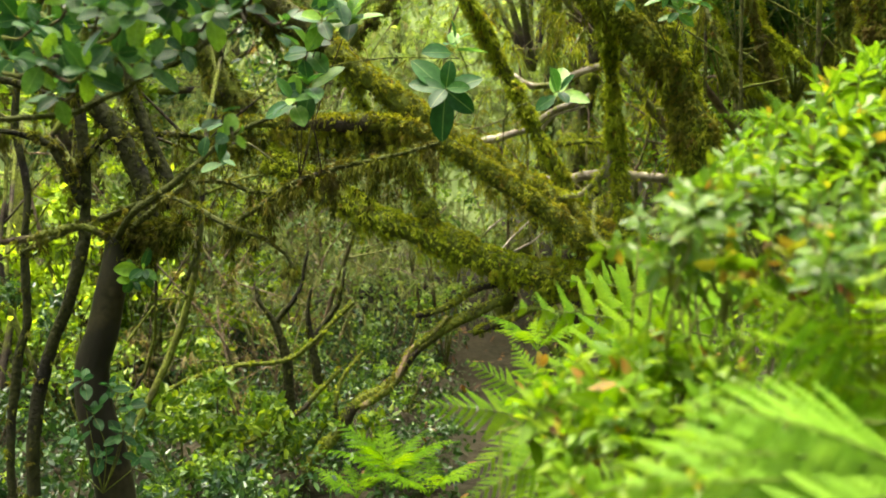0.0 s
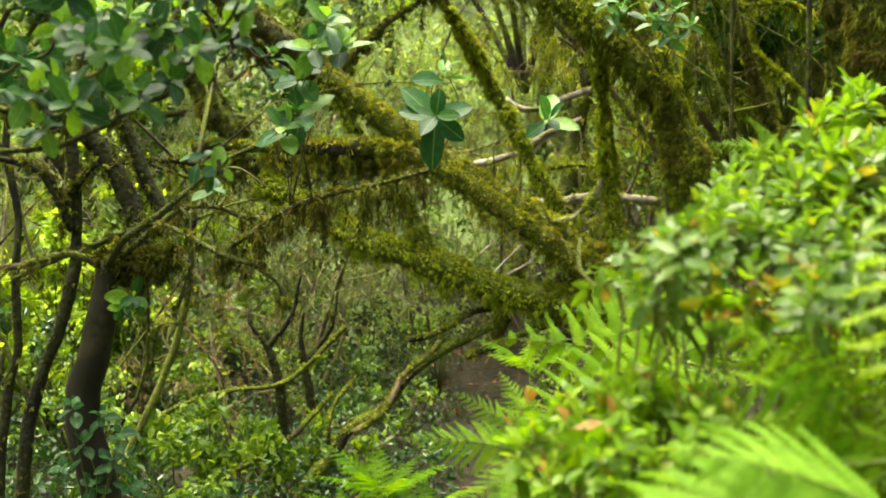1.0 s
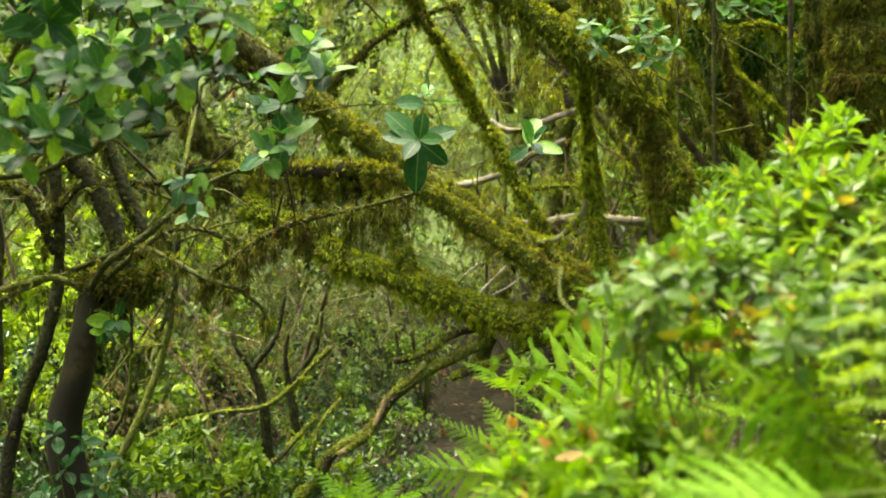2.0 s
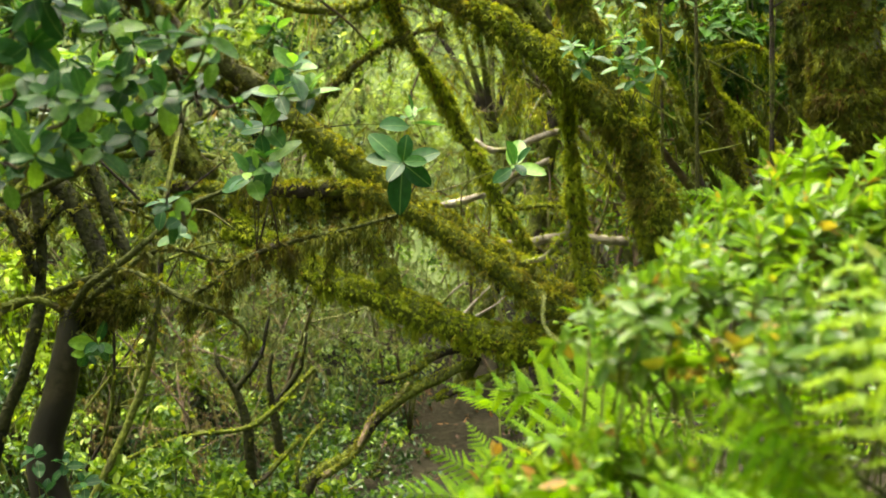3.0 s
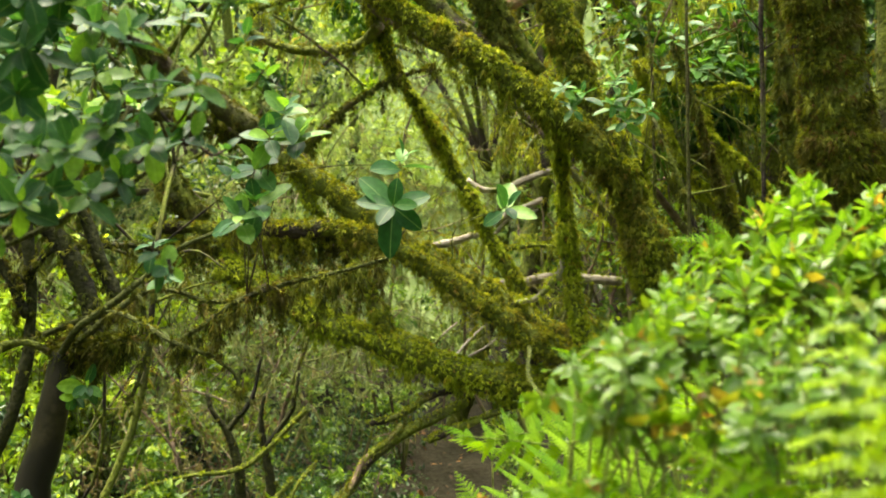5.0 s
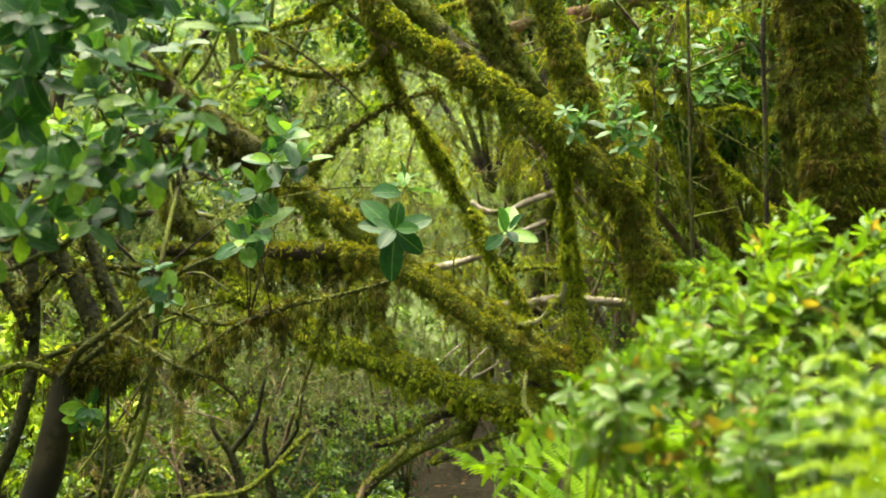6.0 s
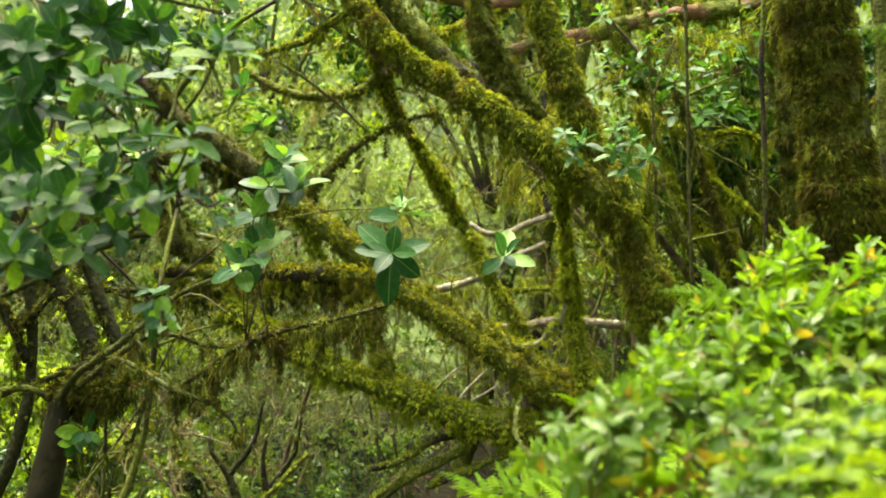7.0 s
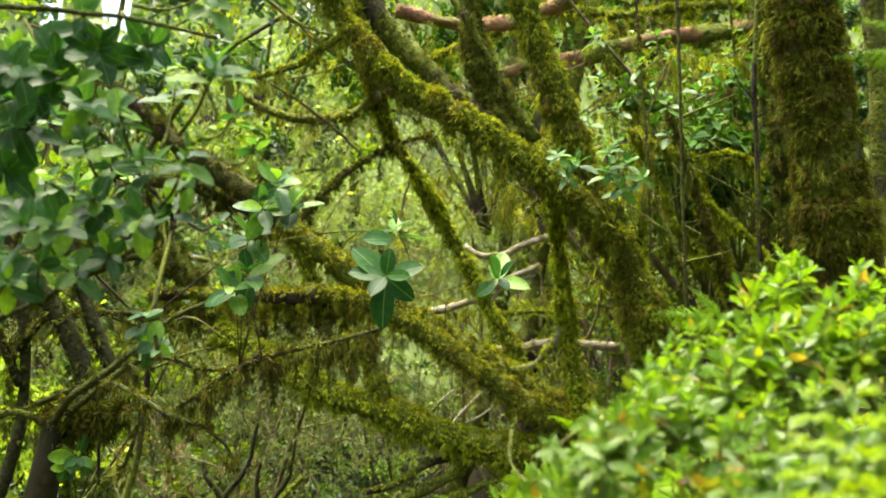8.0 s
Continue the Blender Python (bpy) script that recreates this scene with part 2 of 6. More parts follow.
# ---------------- mesh kit ----------------
def mesh(name, verts, faces, mat, smooth=True):
    """A mesh from arrays of corners and of equal-sided faces."""
    verts, faces = np.asarray(verts, dtype=np.float32), np.asarray(faces, dtype=np.int32)
    me = bpy.data.meshes.new(name)
    n, k = faces.shape
    me.vertices.add(len(verts))
    me.vertices.foreach_set("co", verts.ravel())
    me.loops.add(n * k)
    me.loops.foreach_set("vertex_index", faces.ravel())
    me.polygons.add(n)
    me.polygons.foreach_set("loop_start", np.arange(0, n * k, k, dtype=np.int32))
    me.polygons.foreach_set("use_smooth", np.full(n, smooth))
    me.materials.append(mat)
    me.update(calc_edges=True)
    return me


def thing(name, base, label, category, group="", kind=""):
    e = new(name)
    e.empty_display_size = 0.1
    e.matrix_basis = Matrix.Translation(base)
    e["base"] = tuple(base)
    return tagged(e, label, category, group, kind)


def part(name, me, parent, label="", m=None, kind=""):
    """Links a mesh as one part. Parts right under a thing are given in world coordinates."""
    ob = new(name, me)
    ob.parent = parent
    if m is not None or parent.type == "EMPTY":
        ob.matrix_basis = Matrix.Translation(-Vector(parent["base"])) @ (m or Matrix())
    return tagged(ob, label, kind=kind)


def spline(pts, n):
    """n points on a smooth curve through pts."""
    p = np.asarray(pts, dtype=float)
    if len(p) == 2:
        return p[0] + np.linspace(0, 1, n)[:, None] * (p[1] - p[0])
    q = np.vstack([2 * p[0] - p[1], p, 2 * p[-1] - p[-2]])
    u = np.linspace(0, len(p) - 1 - 1e-6, n)
    i, f = u.astype(int), (u % 1)[:, None]
    a, b, c, d = q[i], q[i + 1], q[i + 2], q[i + 3]
    return 0.5 * (2 * b + (c - a) * f + (2 * a - 5 * b + 4 * c - d) * f ** 2 + (3 * b - a - 3 * c + d) * f ** 3)


def frames_on(path):
    """Tangent and two normals along a path."""
    t = np.gradient(path, axis=0)
    t /= np.linalg.norm(t, axis=1)[:, None] + 1e-9
    ref = np.array([0.31, 0.22, 0.93]) if abs(t[:, 2]).mean() < 0.8 else np.array([0.93, 0.31, 0.1])
    a = np.cross(t, ref)
    a /= np.linalg.norm(a, axis=1)[:, None] + 1e-9
    return t, a, np.cross(a, t)


def tube(path, rad, sides, rough, rng):
    t, a, b = frames_on(path)
    n = len(path)
    th = np.linspace(0, 2 * np.pi, sides, endpoint=False)
    s = np.cumsum(np.r_[0, np.linalg.norm(np.diff(path, axis=0), axis=1)])
    ph = rng.uniform(0, 6.28, 4)
    k = 1 + rough * (np.sin(2 * th[None] + 5 * s[:, None] + ph[0]) * 0.5 + np.sin(3 * th[None] - 11 * s[:, None] + ph[1]) * 0.4
                     + np.sin(th[None] + 23 * s[:, None] + ph[2]) * 0.3 + rng.normal(0, 0.35, (n, sides)))
    v = path[:, None] + (rad[:, None] * k)[..., None] * (np.cos(th)[None, :, None] * a[:, None] + np.sin(th)[None, :, None] * b[:, None])
    i = np.arange((n - 1) * sides)
    r, c = i // sides, i % sides
    f = np.stack([r * sides + c, r * sides + (c + 1) % sides, (r + 1) * sides + (c + 1) % sides, (r + 1) * sides + c], 1)
    f = np.vstack([f[:, [0, 1, 2]], f[:, [0, 2, 3]]])
    ends = np.vstack([path[:1], path[-1:]])
    base = n * sides
    j = np.arange(sides)
    cap0 = np.stack([np.full(sides, base), (j + 1) % sides, j], 1)
    cap1 = np.stack([np.full(sides, base + 1), (n - 1) * sides + j, (n - 1) * sides + (j + 1) % sides], 1)
    return np.vstack([v.reshape(-1, 3), ends]), np.vstack([f, cap0, cap1])


def blades(base, way, length, width, droop, rng):
    """Thin bent blades: moss shoots, hanging strands, needles."""
    n = len(base)
    way = way / (np.linalg.norm(way, axis=1)[:, None] + 1e-9)
    side = np.cross(way, rng.normal(0, 1, (n, 3)))
    side /= np.linalg.norm(side, axis=1)[:, None] + 1e-9
    side *= width[:, None] / 2
    fall = np.zeros((n, 3))
    fall[:, 2] = -droop * length
    mid = base + way * length[:, None] * 0.55 + fall * 0.3
    tip = base + way * length[:, None] + fall
    v = np.stack([base - side, base + side, mid - side * 0.9, mid + side * 0.9, tip], 1).reshape(-1, 3)
    o = np.arange(n)[:, None] * 5
    f = np.vstack([o + [[0, 1, 3]], o + [[0, 3, 2]], o + [[2, 3, 4]]])
    return v, f


def join(bits):
    vs, fs, o = [], [], 0
    for v, f in bits:
        vs.append(v)
        fs.append(f + o)
        o += len(v)
    return np.vstack(vs), np.vstack(fs)


def sprays(root, axis, count, length, width, spread, fall, rng):
    """Small tufts: each is one piece, pointed shoots that fan out from one root."""
    n = len(root)
    m = n * count
    base = np.repeat(root, count, axis=0)
    way = np.repeat(axis, count, axis=0) + rng.normal(0, spread, (m, 3))
    way /= np.linalg.norm(way, axis=1)[:, None] + 1e-9
    L = (np.repeat(length, count) * rng.uniform(0.55, 1.25, m))[:, None]
    side = np.cross(way, rng.normal(0, 1, (m, 3)))
    side *= (np.repeat(width, count) / 2 / (np.linalg.norm(side, axis=1) + 1e-9))[:, None]
    drop = np.array([0, 0, -fall])
    mid, tip = base + way * L * 0.5 + drop * L * 0.2, base + way * L + drop * L
    v = np.empty((n, 1 + 3 * count, 3))
    v[:, 0] = root
    v[:, 1:] = np.stack([mid - side, mid + side, tip], 1).reshape(n, 3 * count, 3)
    k = 1 + 3 * np.arange(count)
    one = np.vstack([np.stack([0 * k, k + 1, k], 1), np.stack([k, k + 1, k + 2], 1)])
    f = (np.arange(n)[:, None, None] * (1 + 3 * count) + one[None]).reshape(-1, 3)
    return v.reshape(-1, 3), f


def moss_on(path, rad, tufts, hangs, hang, rng, size=1.0, cap=False):
    """Cushions of moss all round a limb, thicker above, and strands that hang below it."""
    t, a, b = frames_on(path)
    n, bits = len(path), []
    steep = np.abs(t[:, 2]).mean() > 0.75
    seg = np.linalg.norm(np.diff(path, axis=0), axis=1)
    w = np.r_[seg, seg[-1]] * (rad + 0.01)
    w /= w.sum()

    def spots(count, weight):
        i = rng.choice(n, count, p=weight)
        th = rng.uniform(0, 2 * np.pi, count)
        nor = np.cos(th)[:, None] * a[i] + np.sin(th)[:, None] * b[i]
        pos = path[i] + t[i] * rng.uniform(-0.5, 0.5, count)[:, None] * seg.mean()
        return i, nor, pos

    if tufts:
        i, nor, pos = spots(max(4, int(tufts * 0.6)), w)
        keep = rng.random(len(i)) < (0.8 if steep else 0.22 + 0.78 * np.clip(nor[:, 2] + 0.45, 0, 1))
        if cap:
            keep &= rng.random(len(i)) < np.clip(1.6 * nor[:, 2] + 0.25, 0.04, 1)
        i, nor, pos = i[keep], nor[keep], pos[keep]
        lump = np.sin(pos @ np.array([37.0, 23, 31])) * np.sin(pos @ np.array([-19.0, 41, 17])) * 0.5 + 0.5
        L = 0.025 * (0.6 + 0.75 * lump) * rng.lognormal(0, 0.25, len(i)) * size
        root = pos + nor * (rad[i] * (0.97 + 0.10 * lump))[:, None]
        lay = nor * 0.85 + t[i] * rng.normal(0, 0.5, len(i))[:, None] + [0, 0, -0.75 if steep else -0.1]
        bits.append(sprays(root, lay, 12, L, np.full(len(i), 0.0060) * size, 0.55, 0.3, rng))
    if hangs:
        m = max(6, hangs // 2)
        k = max(3, hangs // 34)
        ci = rng.choice(n, k, p=w)
        th = rng.uniform(0, 2 * np.pi, k)
        nor = np.cos(th)[:, None] * a[ci] + np.sin(th)[:, None] * b[ci]
        nor[:, 2] = -np.abs(nor[:, 2])
        root = path[ci] + nor * (rad[ci] * 0.85)[:, None] + t[ci] * rng.uniform(-0.5, 0.5, k)[:, None] * seg.mean()
        drop = hang * rng.lognormal(-0.3, 0.7, k)
        j = rng.integers(0, k, m)
        u = rng.random(m) ** 1.3
        pos = root[j] + rng.normal(0, 1, (m, 3)) * (0.013 * (1.15 - u) * size)[:, None]
        pos[:, 2] -= u * drop[j]
        L = rng.uniform(0.02, 0.042, m) * (1.2 - 0.5 * u) * size
        bits.append(sprays(pos, np.tile([0.0, 0, -0.8], (m, 1)), 6, L, np.full(m, 0.0048) * size, 0.45, 0.3, rng))
    return join(bits)


SEED = [100]


def fresh():
    SEED[0] += 1
    return np.random.default_rng(SEED[0])


def limb(tree, name, pts, r0, r1, mat, tufts=0, hangs=0, hang=0.1, moss_mat=None, label="", sides=12, rough=0.08, wob=0.012, size=1.0, cap=False, rib=1.0):
    """A tapered, crooked limb with its moss as a part of it. tufts and hangs are counted per metre."""
    rng = fresh()
    if tufts > 700:
        r0, r1 = r0 * 0.72, r1 * 0.72
    length = sum((Vector(q) - Vector(p)).length for p, q in zip(pts, pts[1:]))
    n = max(6, int(length / max(0.03, r0 * 0.45)))
    path = spline(pts, n)
    path = path + np.cumsum(rng.normal(0, 1, (n, 3)), axis=0) / np.sqrt(n) * wob * np.sin(np.linspace(0, np.pi, n))[:, None]
    s_ = np.linspace(0, length, n)
    rad = np.linspace(r0, r1, n) * (1 + rib * 0.08 * np.sin(9 * s_ + rng.uniform(0, 6)) + rib * (0.11 if tufts > 700 else 0.04) * np.sin(26 * s_ + 3 * np.sin(7 * s_) + rng.uniform(0, 6)))
    v, f = tube(path, rad, sides, rough, rng)
    ob = part(name, mesh(name, v, f, mat), tree, label)
    if tufts or hangs:
        mv, mf = moss_on(path, rad, int(tufts * length), int(hangs * length), hang, rng, size, cap)
        part("moss", mesh("moss", mv, mf, moss_mat or M_MOSS, False), ob, "shaggy yellow-green moss", kind="stuff")
    return ob


# ---------------- ground ----------------
def smooth(e0, e1, x):
    u = np.clip((x - e0) / (e1 - e0), 0, 1)
    return u * u * (3 - 2 * u)


def height(x, y):
    """The forest floor: a level path, a steep bank beside it and a dip on the other side."""
    edge = 0.30 + 0.055 * np.clip(y, 0, 12)
    bank = 1.05 * smooth(0, 0.7, x - edge) + 0.55 * smooth(0.6, 2.2, x - edge) + 1.5 * smooth(2.0, 9, x - edge)
    near = smooth(-0.6, 0.9, y)
    dip = -0.12 * smooth(0.35, 1.6, -x) + 0.5 * smooth(6, 16, np.abs(x) * 0 + y) + 1.2 * smooth(3, 12, -x)
    bumps = 0.03 * np.sin(3.1 * x + 1.3 * y) + 0.025 * np.sin(5.3 * y - 2.2 * x) + 0.02 * np.sin(9 * x) * np.sin(7 * y)
    return bank * near + dip + bumps * np.clip(np.hypot(x, y) / 2, 0, 1)


def build_ground():
    g = np.r_[-240, -120, -60, -35, np.linspace(-24, -6.2, 30), np.linspace(-6, 6, 110), np.linspace(6.2, 24, 30), 35, 60, 120, 240]
    h = np.r_[-240, -120, -60, -35, np.linspace(-24, -2.2, 24), np.linspace(-2, 14, 130), np.linspace(14.4, 30, 24), 45, 70, 120, 240]
    X, Y = np.meshgrid(g, h)
    rng = fresh()
    Z = height(X, Y) + rng.normal(0, 0.006, X.shape)
    nx = len(g)
    i = np.arange((len(h) - 1) * (nx - 1))
    r, c = i // (nx - 1), i % (nx - 1)
    f = np.stack([r * nx + c, r * nx + c + 1, (r + 1) * nx + c + 1, (r + 1) * nx + c], 1)
    tagged(new("ground", mesh("ground", np.stack([X, Y, Z], -1).reshape(-1, 3), f, M_SOIL)), "damp brown forest soil with a trodden earth path", "ground", kind="structure")


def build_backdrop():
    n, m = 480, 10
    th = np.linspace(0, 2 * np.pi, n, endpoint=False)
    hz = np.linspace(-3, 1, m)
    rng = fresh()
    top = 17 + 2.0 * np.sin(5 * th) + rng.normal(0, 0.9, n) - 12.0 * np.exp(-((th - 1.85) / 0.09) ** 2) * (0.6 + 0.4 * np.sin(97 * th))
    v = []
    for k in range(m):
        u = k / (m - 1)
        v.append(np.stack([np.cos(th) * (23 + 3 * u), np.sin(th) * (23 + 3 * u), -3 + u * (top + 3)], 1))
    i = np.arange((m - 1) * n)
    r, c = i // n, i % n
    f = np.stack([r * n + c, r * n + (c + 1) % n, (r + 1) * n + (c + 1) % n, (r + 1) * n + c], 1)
    tagged(new("backdrop", mesh("backdrop", np.vstack(v), f, M_BACKDROP)), "wooded slope far behind the trees, haze put into its colour", "backdrop", kind="structure")


build_ground()
build_backdrop()


# ---------------- the mossy trees ----------------
t1 = thing("tree", [(1.23, 5.74, 1.03)][0], "leaning tree with low arching limbs shaggy with moss", "tree", "mossy trees")
limb(t1, "limb", [(1.27, 5.79, 0.92), (1.06, 5.80, 0.97), (0.85, 5.80, 1.05), (0.60, 5.81, 1.08), (0.39, 5.82, 1.13), (0.17, 5.83, 1.20), (-0.01, 5.83, 1.28), (-0.19, 5.84, 1.34), (-0.41, 5.85, 1.42), (-0.59, 5.90, 1.52), (-0.78, 5.96, 1.63), (-0.96, 6.01, 1.74)], 0.135, 0.085, M_BARK_MOSSY, 3900, 1500, 0.08, label="low limb thickly wrapped in moss", size=0.98)
limb(t1, "branch_stub", [(-0.05, 5.83, 1.30), (-0.09, 5.83, 1.44), (-0.14, 5.83, 1.55), (-0.19, 5.83, 1.64), (-0.24, 5.83, 1.72)], 0.062, 0.045, M_BARK_MOSSY, 2300, 350, 0.08, M_MOSS_MID)
limb(t1, "trunk", [(1.35, 5.74, 0.92), (1.14, 5.74, 1.08), (0.93, 5.75, 1.20), (0.69, 5.75, 1.34), (0.48, 5.76, 1.48), (0.27, 5.82, 1.63), (0.06, 5.82, 1.76), (-0.13, 5.83, 1.86), (-0.31, 5.88, 1.91)], 0.10, 0.062, M_BARK_MOSSY, 3000, 800, 0.13, M_MOSS_GOLD, label="arched trunk under dense golden moss", size=0.85)
limb(t1, "limb", [(-0.13, 5.83, 1.86), (-0.31, 5.88, 1.91), (-0.56, 5.94, 1.92), (-0.88, 6.00, 1.91), (-1.18, 6.06, 1.94), (-1.37, 6.07, 1.93)], 0.062, 0.046, M_BARK_DARK, 1500, 1800, 0.18, M_MOSS_GOLD, label="brown limb with golden moss along its top", size=0.9, cap=True)
limb(t1, "trunk", [(1.33, 5.89, 1.06), (1.08, 5.89, 1.22), (0.86, 5.90, 1.33), (0.65, 5.90, 1.46), (0.43, 5.95, 1.60), (0.25, 5.95, 1.71), (-0.00, 6.00, 1.87), (-0.19, 6.00, 2.01), (-0.38, 6.02, 2.15), (-0.55, 6.03, 2.27), (-0.63, 6.05, 2.33)], 0.10, 0.09, M_BARK_MOSSY, 2600, 400, 0.12, M_MOSS_GOLD, label="rising trunk with moss along its back", size=0.85)
limb(t1, "limb", [(-0.47, 6.10, 2.22), (-0.70, 6.10, 2.42), (-0.92, 6.10, 2.56), (-1.13, 6.10, 2.71), (-1.31, 6.10, 2.85), (-1.48, 6.10, 3.01), (-1.69, 6.10, 3.16)], 0.085, 0.078, M_BARK_REDDISH, 1100, 900, 0.10, M_MOSS_DARK, label="bare dark red-brown limb", cap=True)
limb(t1, "limb", [(-0.62, 6.20, 2.30), (-0.84, 6.20, 2.43), (-1.04, 6.20, 2.52), (-1.23, 6.20, 2.58), (-1.46, 6.20, 2.60), (-1.65, 6.20, 2.66)], 0.055, 0.045, M_BARK_REDDISH, 1100, 900, 0.10, M_MOSS_DARK, label="bare dark red-brown limb", cap=True)
limb(t1, "branch", [(-0.45, 6.04, 2.01), (-0.51, 6.04, 2.12), (-0.57, 6.04, 2.25)], 0.04, 0.035, M_BARK_MOSSY, 900, 160, 0.08)
limb(t1, "branch", [(-1.09, 6.11, 1.97), (-1.22, 6.11, 2.11), (-1.32, 6.16, 2.28), (-1.45, 6.16, 2.49)], 0.10, 0.085, M_BARK_DARK, 1500, 700, 0.14, M_MOSS_DARK)
limb(t1, "branch", [(-0.19, 5.93, 1.85), (-0.44, 5.99, 1.87), (-0.73, 6.05, 1.85), (-1.02, 6.06, 1.86), (-1.27, 6.07, 1.84)], 0.016, 0.010, M_BARK_DARK, 300, 3200, 0.30, M_MOSS_DARK, sides=8, label="thin branch under a curtain of hanging moss")
limb(t1, "branch", [(-1.31, 5.28, 1.52), (-1.21, 5.27, 1.58), (-1.07, 5.27, 1.58), (-0.91, 5.26, 1.54), (-0.74, 5.25, 1.56), (-0.63, 5.25, 1.61)], 0.014, 0.012, M_TWIG_DARK, 300, 260, 0.10, M_MOSS_DARK, sides=8)

t2 = thing("tree", [(1.34, 5.42, 1.67)][0], "hooked tree with a drooping mossy arm", "tree", "mossy trees")
limb(t2, "trunk", [(1.46, 5.53, 1.20), (1.35, 5.50, 1.60), (1.24, 5.47, 1.95), (1.14, 5.45, 2.21), (1.02, 5.43, 2.47), (0.91, 5.41, 2.74), (0.81, 5.38, 3.03), (0.71, 5.36, 3.32), (0.62, 5.34, 3.58)], 0.135, 0.08, M_BARK_MOSSY, 3200, 600, 0.15, M_MOSS_MID, label="steep trunk in dark green moss", size=1.1)
limb(t2, "limb", [(1.14, 5.40, 2.15), (0.90, 5.34, 2.39), (0.71, 5.33, 2.55), (0.48, 5.32, 2.71), (0.25, 5.37, 2.87), (0.02, 5.41, 3.03), (-0.12, 5.45, 3.18), (-0.27, 5.49, 3.39), (-0.39, 5.47, 3.59)], 0.098, 0.065, M_BARK_MOSSY, 3200, 1300, 0.22, M_MOSS_MID, label="slanting arm fringed with hanging moss", size=1.1)
limb(t2, "limb", [(0.63, 5.52, 2.70), (0.53, 5.55, 2.92), (0.46, 5.54, 3.13), (0.43, 5.57, 3.32), (0.42, 5.54, 3.59)], 0.09, 0.07, M_BARK_MOSSY, 2000, 420, 0.14, M_MOSS_DARK)
limb(t2, "limb", [(0.76, 5.53, 2.55), (0.55, 5.52, 2.74), (0.32, 5.61, 2.95), (0.14, 5.60, 3.14), (-0.01, 5.59, 3.29), (-0.16, 5.57, 3.54)], 0.07, 0.06, M_BARK_DARK, 700, 300, 0.10, M_MOSS_DARK)
limb(t2, "branch", [(0.76, 5.52, 2.70), (0.61, 5.50, 2.95), (0.47, 5.48, 3.19), (0.38, 5.47, 3.38)], 0.03, 0.02, M_BARK_DARK, 300, 100, 0.08, M_MOSS_DARK)

t3 = thing("sapling", [(1.03, 5.69, 1.26)][0], "slim upright mossy stem beside the hooked tree", "sapling", "mossy saplings")
limb(t3, "stem", [(1.08, 5.75, 1.02), (1.00, 5.69, 1.28), (0.96, 5.69, 1.50), (0.94, 5.69, 1.74), (0.90, 5.63, 1.98), (0.87, 5.58, 2.24), (0.80, 5.48, 2.47)], 0.06, 0.038, M_BARK_MOSSY, 2600, 260, 0.08)
limb(t3, "branch", [(0.91, 5.69, 1.76), (0.85, 5.69, 1.64), (0.77, 5.75, 1.54), (0.68, 5.80, 1.51), (0.55, 5.91, 1.48)], 0.02, 0.012, M_DEADWOOD, 260, 30, 0.05, sides=8)

t4 = thing("sapling", [(0.72, 6.10, 1.57)][0], "slender diagonal mossy stem", "sapling", "mossy saplings")
limb(t4, "stem", [(0.83, 6.10, 1.31), (0.69, 6.10, 1.60), (0.57, 6.10, 1.81), (0.45, 6.10, 2.04), (0.32, 6.10, 2.25), (0.19, 6.00, 2.49), (0.05, 5.90, 2.70), (-0.02, 5.85, 2.81)], 0.046, 0.046, M_BARK_MOSSY, 1500, 160, 0.06)
limb(t4, "stem", [(0.01, 5.85, 2.76), (-0.04, 5.80, 2.86), (-0.09, 5.70, 3.05), (-0.15, 5.60, 3.32), (-0.25, 5.60, 3.53)], 0.05, 0.06, M_BARK_MOSSY, 1700, 700, 0.16, M_MOSS_MID)
limb(t4, "branch", [(-0.50, 5.89, 2.34), (-0.42, 5.83, 2.43), (-0.26, 5.77, 2.56), (-0.10, 5.70, 2.66), (0.05, 5.69, 2.72), (0.22, 5.68, 2.77)], 0.024, 0.014, M_TWIG, 800, 330, 0.06, M_MOSS_DARK, sides=8, label="thin arching branch with short moss beard")
limb(t4, "branch", [(-0.76, 5.63, 3.06), (-0.64, 5.63, 3.09), (-0.49, 5.62, 3.13), (-0.36, 5.56, 3.19), (-0.24, 5.50, 3.24), (-0.12, 5.49, 3.30)], 0.022, 0.028, M_BARK_DARK, 800, 560, 0.12, M_MOSS_MID)
limb(t4, "branch", [(-0.85, 5.84, 3.03), (-0.67, 5.84, 2.94), (-0.51, 5.84, 2.89), (-0.32, 5.84, 2.88), (-0.16, 5.73, 2.91), (-0.08, 5.62, 2.98)], 0.02, 0.034, M_BARK_BROWN, 420, 220, 0.10, M_MOSS_MID)
limb(t4, "branch", [(-0.63, 5.53, 3.01), (-0.45, 5.54, 2.89), (-0.30, 5.55, 2.77), (-0.16, 5.55, 2.64)], 0.009, 0.006, M_TWIG, 60, 60, 0.05, M_MOSS_DARK, sides=6)

t5 = thing("tree", [(2.01, 4.68, 1.55)][0], "stout straight trunk coated in rusty green moss", "tree", "mossy trees")
limb(t5, "trunk", [(2.01, 4.69, 1.40), (1.99, 4.65, 1.84), (1.96, 4.62, 2.14), (1.92, 4.60, 2.44), (1.87, 4.57, 2.76), (1.82, 4.54, 3.06), (1.80, 4.51, 3.38)], 0.23, 0.17, M_BARK_DARK, 8500, 3600, 0.16, M_MOSS_RUST, label="thick trunk in rusty green moss", sides=22, rough=0.07, size=1.0, rib=0.25)
